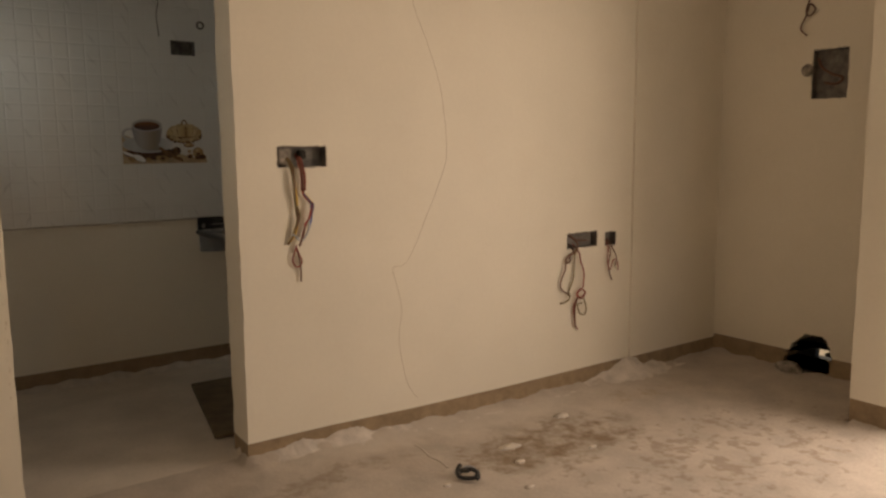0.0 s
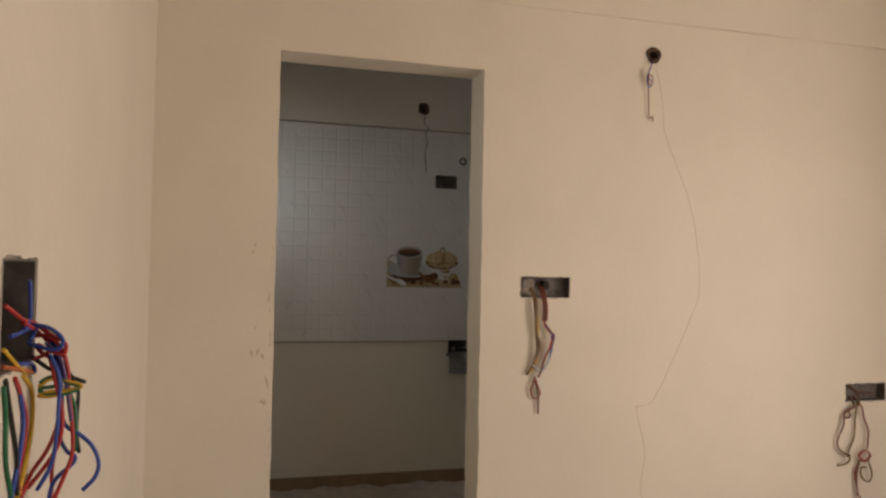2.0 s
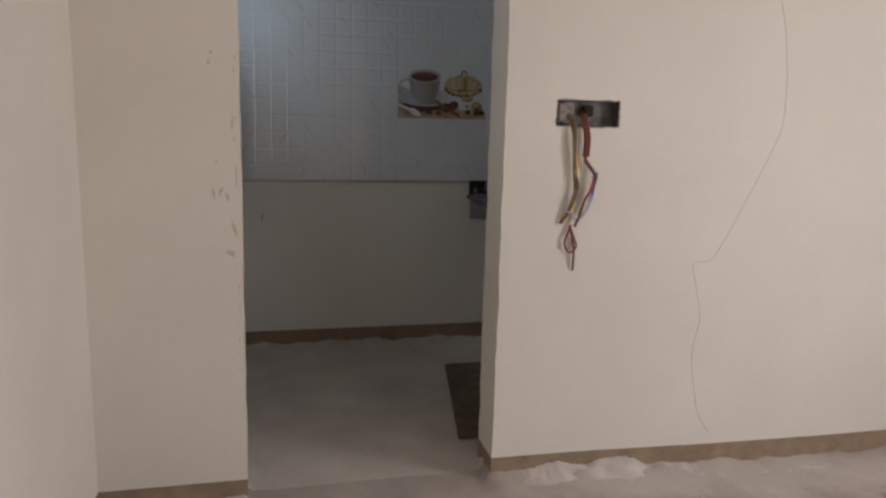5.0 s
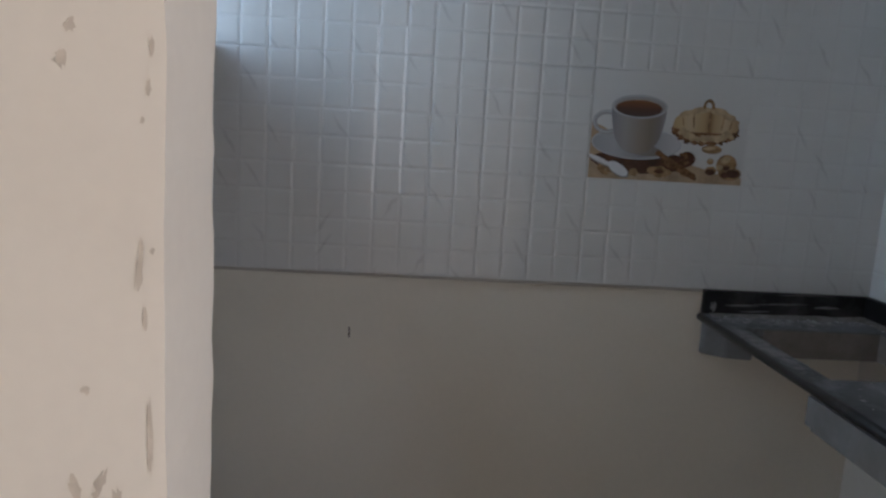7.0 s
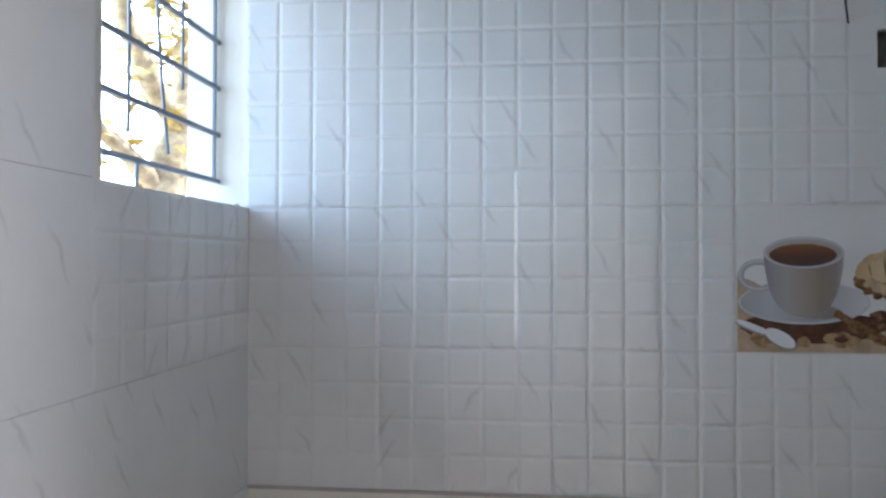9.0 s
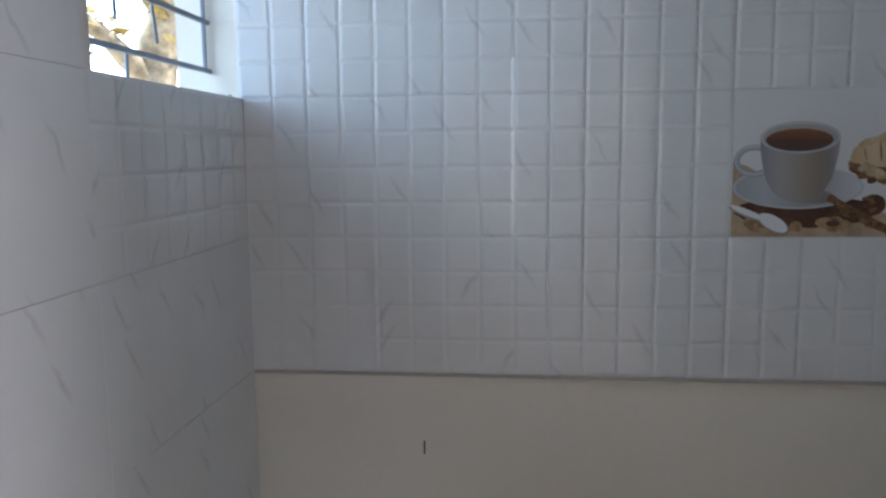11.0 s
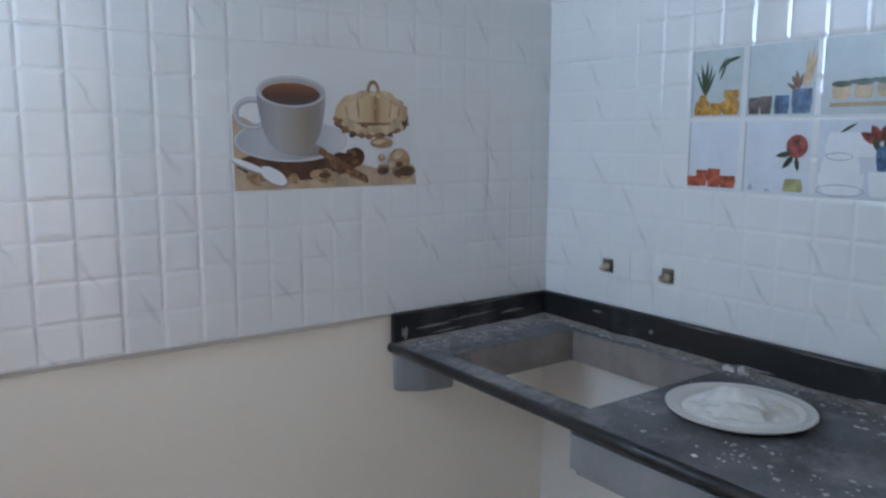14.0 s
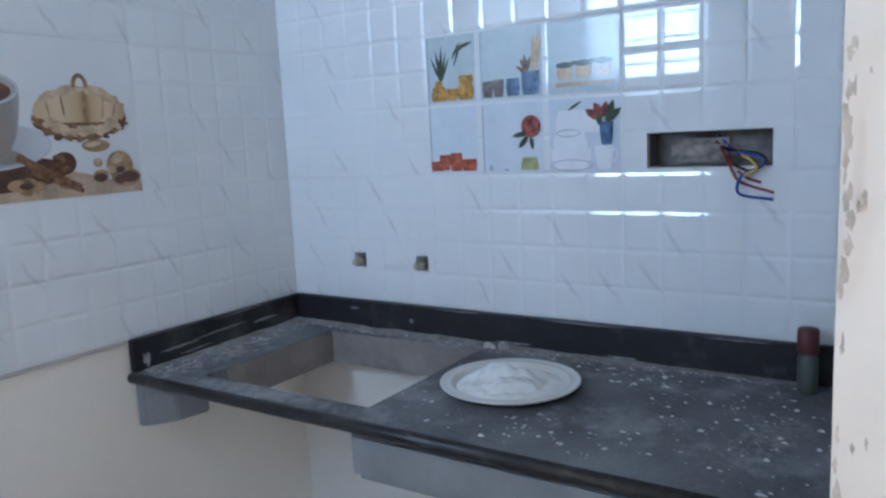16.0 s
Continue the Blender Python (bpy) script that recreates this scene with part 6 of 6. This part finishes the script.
# ---- things in the kitchen ----
plate = thing("plate", (1.345, 0.742, CZ), "white plastic plate holding caked white cement powder", "plate")
part("dish", lathe([(0.0, 0.001), (0.09, 0.001), (0.104, 0.004), (0.116, 0.011), (0.126, 0.0135), (0.1285, 0.0155), (0.1285, 0.0175), (0.1265, 0.0185), (0.1225, 0.0165), (0.113, 0.015), (0.1095, 0.0165), (0.1065, 0.0155), (0.101, 0.009), (0.09, 0.005), (0.0, 0.005)], 56), PLASTIC, plate)
bm = bmesh.new()
n = 60
g = [[None] * (n + 1) for _ in range(n + 1)]
ca, sa = 0.67, -0.74
for i in range(n + 1):
    for j in range(n + 1):
        u, v = (i / n - 0.5) * 0.208, (j / n - 0.5) * 0.208   # u along the split, v across it
        r = math.hypot(u, v) / 0.103
        full = max(0.0, 1 - r ** 3)
        h = 0.0065 + full * (0.009 + 0.012 * noise.noise(Vector((u * 19, v * 19, 2.3))) + 0.007 * noise.noise(Vector((u * 50, v * 50, 9))))
        # a folded ridge with a split under its front lip
        d = (u + 0.01) * 0.62 + (v - 0.012) * 0.78
        along = (u + 0.01) * 0.78 - (v - 0.012) * 0.62
        ridge = max(0.0, 1 - abs(d) / 0.03) * max(0.0, 1 - (along / 0.075) ** 2)
        h += 0.03 * ridge ** 0.7 * full
        lip = max(0.0, 1 - ((u + 0.008) / 0.045) ** 2)
        shift = 0.0
        if lip > 0:
            if -0.066 < v <= -0.056:
                h = h * (1 - lip) + 0.0056 * lip
            elif -0.056 < v < -0.035:
                h += 0.016 * lip
                shift = -0.009 * lip * (-0.035 - v) / 0.021
        v2 = v + shift
        g[i][j] = (bm.verts.new((u * ca - v2 * sa, u * sa + v2 * ca, max(0.0056, h))), r)
for i in range(n):
    for j in range(n):
        q = (g[i][j], g[i + 1][j], g[i + 1][j + 1], g[i][j + 1])
        if all(r < 1 for _, r in q):
            bm.faces.new([v for v, _ in q]).smooth = True
for v in [v for v in bm.verts if not v.link_faces]:
    bm.verts.remove(v)
part("powder_mound", bm, POWDER, plate, "lumpy white putty powder with a split ridge")

bottle = thing("bottle", (1.541, 0.273, CZ), "small grimy bottle with a dark red cap on the counter", "bottle")
part("bottle_body", lathe([(0.0, 0), (0.015, 0), (0.0165, 0.004), (0.0165, 0.058), (0.013, 0.068), (0.0105, 0.072), (0.0, 0.072)], 20), plain("grimy_grey_plastic", (0.075, 0.085, 0.07)), bottle)
part("cap", lathe([(0.0165, 0.07), (0.0175, 0.074), (0.0175, 0.108), (0.015, 0.113), (0.0, 0.114)], 20), plain("dark_red_plastic", (0.085, 0.018, 0.02)), bottle, "dark red cap")

CHIP = mat("grey_plaster_chips", (0.56, 0.54, 0.52), rough=0.95, var=0.25, scale=60, bump=0.0)
rr = random.Random(21)
bm = bmesh.new()
def crumb(bm, rr, x, y, a):
    c = Vector((x, y, CZ + 0.0004))
    ph = rr.uniform(0, 6)
    m_ = rr.randint(4, 6)
    base = [bm.verts.new(c + Vector((a * rr.uniform(0.5, 1.3) * math.cos(ph + 2 * math.pi * q / m_), a * rr.uniform(0.6, 1.6) * math.sin(ph + 2 * math.pi * q / m_), 0))) for q in range(m_)]
    top = bm.verts.new(c + Vector((0, 0, a * rr.uniform(0.25, 0.6))))
    for q in range(m_):
        bm.faces.new((base[q], base[(q + 1) % m_], top))


for k in range(620):
    if k < 330:
        x, y = rr.uniform(CX + 0.01, KR - 0.05), KD - TT - 0.021 - abs(rr.gauss(0, 0.028))
        if y < SY1 + 0.003:
            continue
    else:
        x, y = KR - TT - 0.021 - abs(rr.gauss(0, 0.014)), rr.uniform(T + 0.05, KD - 0.05)
    crumb(bm, rr, x, y, rr.choice((0.0012, 0.0015, 0.002, 0.0028, 0.004)))
SPOTS = [(1.5, 0.52, 0.05), (1.3, 0.4, 0.05), (1.2, 0.62, 0.04), (1.22, 0.9, 0.03), (1.42, 0.33, 0.06), (1.22, 0.3, 0.05), (1.15, 0.5, 0.04), (1.53, 0.66, 0.03), (1.36, 0.25, 0.06), (1.55, 0.95, 0.03)]
for k in range(520):
    if k < 340:
        sx, sy, sp = SPOTS[int(rr.random() ** 1.2 * len(SPOTS))]
        x, y = rr.gauss(sx, sp), rr.gauss(sy, sp * 1.2)
        if not (CX + 0.02 < x < KR - 0.03 and T + 0.03 < y < SY0 - 0.01):
            continue
    else:
        y = T + 0.03 + (SY0 - T - 0.04) * rr.random() if k < 470 else rr.uniform(SY0, KD - 0.05)
        x = rr.uniform(CX + 0.02, KR - 0.05) if k < 470 else (rr.uniform(SX1 + 0.005, KR - 0.035) if y < SY1 else rr.uniform(CX + 0.02, KR - 0.04))
    if math.hypot(x - 1.356, y - 0.735) < 0.13:
        continue
    a = rr.choice((0.0008, 0.001, 0.0012, 0.0014, 0.0016, 0.002, 0.0026, 0.0036, 0.0055))
    crumb(bm, rr, x, y, a)
tagged(part("plaster_crumbs", bm, CHIP), "scattered white plaster crumbs on the dusty counter", "crumbs", kind="stuff")
for k, (x, y, sc) in enumerate(((1.562, 0.873, 0.012), (1.565, 0.913, 0.009), (1.556, 0.898, 0.007))):
    lump = thing("plaster_lump", (x, y, CZ), "white lump of plaster against the granite upstand", "plaster lump", "plaster lumps")
    bm = bmesh.new()
    bmesh.ops.create_icosphere(bm, subdivisions=2, radius=sc)
    for v in bm.verts:
        v.co *= 1 + 0.5 * noise.noise(v.co * 90 + Vector((k, 0, 0)))
        v.co.z = max(v.co.z + sc * 0.5, 0)
    part("lump", bm, CHIP, lump)

for k, (y, z) in enumerate(TAPS):
    tap = thing("pipe_outlet", (KR, y, z), "capped brass water pipe outlet in a square cut in the tiles", "pipe outlet", "pipe outlets")
    bm = lathe([(0.0, 0.045), (0.0095, 0.045), (0.0095, 0.004), (0.012, 0.003), (0.012, -0.003), (0.008, -0.004), (0.008, -0.018), (0.006, -0.021), (0.0, -0.021)], 14)
    bmesh.ops.rotate(bm, verts=bm.verts, matrix=Matrix.Rotation(radians(90), 3, "Y"))
    bmesh.ops.translate(bm, verts=bm.verts, vec=(-TT, 0.006, -0.003))
    part("pipe_plug", bm, BRASS, tap)

board = thing("floor_board", (1.15, 0.72, 0.012), "dark brown board lying on the dusty kitchen floor", "board")
bm = bmesh.new()
vsb = [(-0.405, -0.41), (0.42, -0.41), (0.42, 0.37), (-0.265, 0.37)]
lo_, hi_ = [bm.verts.new((x, y, 0)) for x, y in vsb], [bm.verts.new((x, y, 0.014)) for x, y in vsb]
bm.faces.new(hi_)
bm.faces.new(lo_[::-1])
for k in range(4):
    bm.faces.new((lo_[k], lo_[(k + 1) % 4], hi_[(k + 1) % 4], hi_[k]))
part("plank", bm, SACK, board)

scrap = thing("cable_scrap", (1.405, -0.585, -0.012), "crumpled scrap of black cable and grey tape on the floor", "cable scrap")
part("cable", add_tube(bmesh.new(), [(0.01, 0.055, 0.03), (-0.015, 0.045, 0.012), (-0.028, 0.01, 0.007), (-0.018, -0.02, 0.009), (0.01, -0.038, 0.012), (0.022, -0.03, 0.028), (0.012, 0.0, 0.03), (-0.01, 0.022, 0.022), (0.0, -0.01, 0.03)], 0.008, 8), BLK, scrap)
part("cable_end", add_tube(bmesh.new(), [(0.03, -0.025, 0.03), (0.022, -0.045, 0.014), (0.008, -0.05, 0.008)], 0.006, 8), BLK, scrap)
bm = bmesh.new()
add_tube(bm, [(-0.01, 0.03, 0.012), (0.025, 0.045, 0.024), (0.05, 0.03, 0.02), (0.045, 0.0, 0.008)], 0.008, 6)
for v in bm.verts:
    v.co.z = 0.006 + (v.co.z - 0.006) * 0.7
part("tape", bm, plain("grey_rubber", (0.25, 0.26, 0.28)), scrap, "crumpled grey tape")

rubble = thing("mortar_rubble", (XA - 0.035, -0.535, -0.045), "grey broken lump of mortar at the hole in the wall", "rubble")
bm = bmesh.new()
bmesh.ops.create_icosphere(bm, subdivisions=3, radius=0.06)
for v in bm.verts:
    v.co *= 1 + 0.35 * noise.noise(v.co * 22) + 0.15 * noise.noise(v.co * 60)
    v.co = Vector((v.co.x * 0.7, v.co.y * 1.25, max(v.co.z * 0.75 + 0.028, 0)))
part("lump", bm, CEMENT, rubble)

# flat crusts of plaster trodden into the floor
CRUST = mat("trodden_plaster", (0.6, 0.55, 0.49), rough=0.95, var=0.12, scale=30, bump=0.4, dist=0.004)
for k, (x, y, w, d) in enumerate(((1.754, -0.422, 0.06, 0.035), (1.688, -0.566, 0.026, 0.016), (1.554, -0.771, 0.024, 0.014), (2.2, -0.27, 0.05, 0.03), (2.05, -0.62, 0.02, 0.014), (1.3, -0.6, 0.02, 0.012))):
    crust = thing("plaster_crust", (x, y, floor_height(x, y)), "flat pale crust of plaster stuck to the floor", "plaster crust", "plaster crusts")
    rr = random.Random(90 + k)
    bm = bmesh.new()
    n = 16
    edge = [(rr.uniform(0.75, 1.1), 2 * math.pi * q / n) for q in range(n)]
    foot = [bm.verts.new((w * r * math.cos(a), d * r * math.sin(a), -0.006)) for r, a in edge]
    brim = [bm.verts.new((0.88 * w * r * math.cos(a), 0.88 * d * r * math.sin(a), 0.006 + 0.002 * rr.random())) for r, a in edge]
    mid = bm.verts.new((0, 0, 0.009))
    for q in range(n):
        bm.faces.new((foot[q], foot[(q + 1) % n], brim[(q + 1) % n], brim[q]))
        bm.faces.new((brim[q], brim[(q + 1) % n], mid)).smooth = True
    part("crust", bm, CRUST, crust)
streak = thing("plaster_streak", (1.42, -0.32, -0.015), "long thin dribble of plaster dried on the floor", "plaster streak")
bm = add_tube(bmesh.new(), [(x - 1.42, y + 0.32, floor_height(x, y) + 0.0125) for x, y in ((1.43, -0.19), (1.425, -0.26), (1.41, -0.33), (1.416, -0.4), (1.404, -0.46))], 0.006, 6)
part("dribble", bm, CRUST, streak)
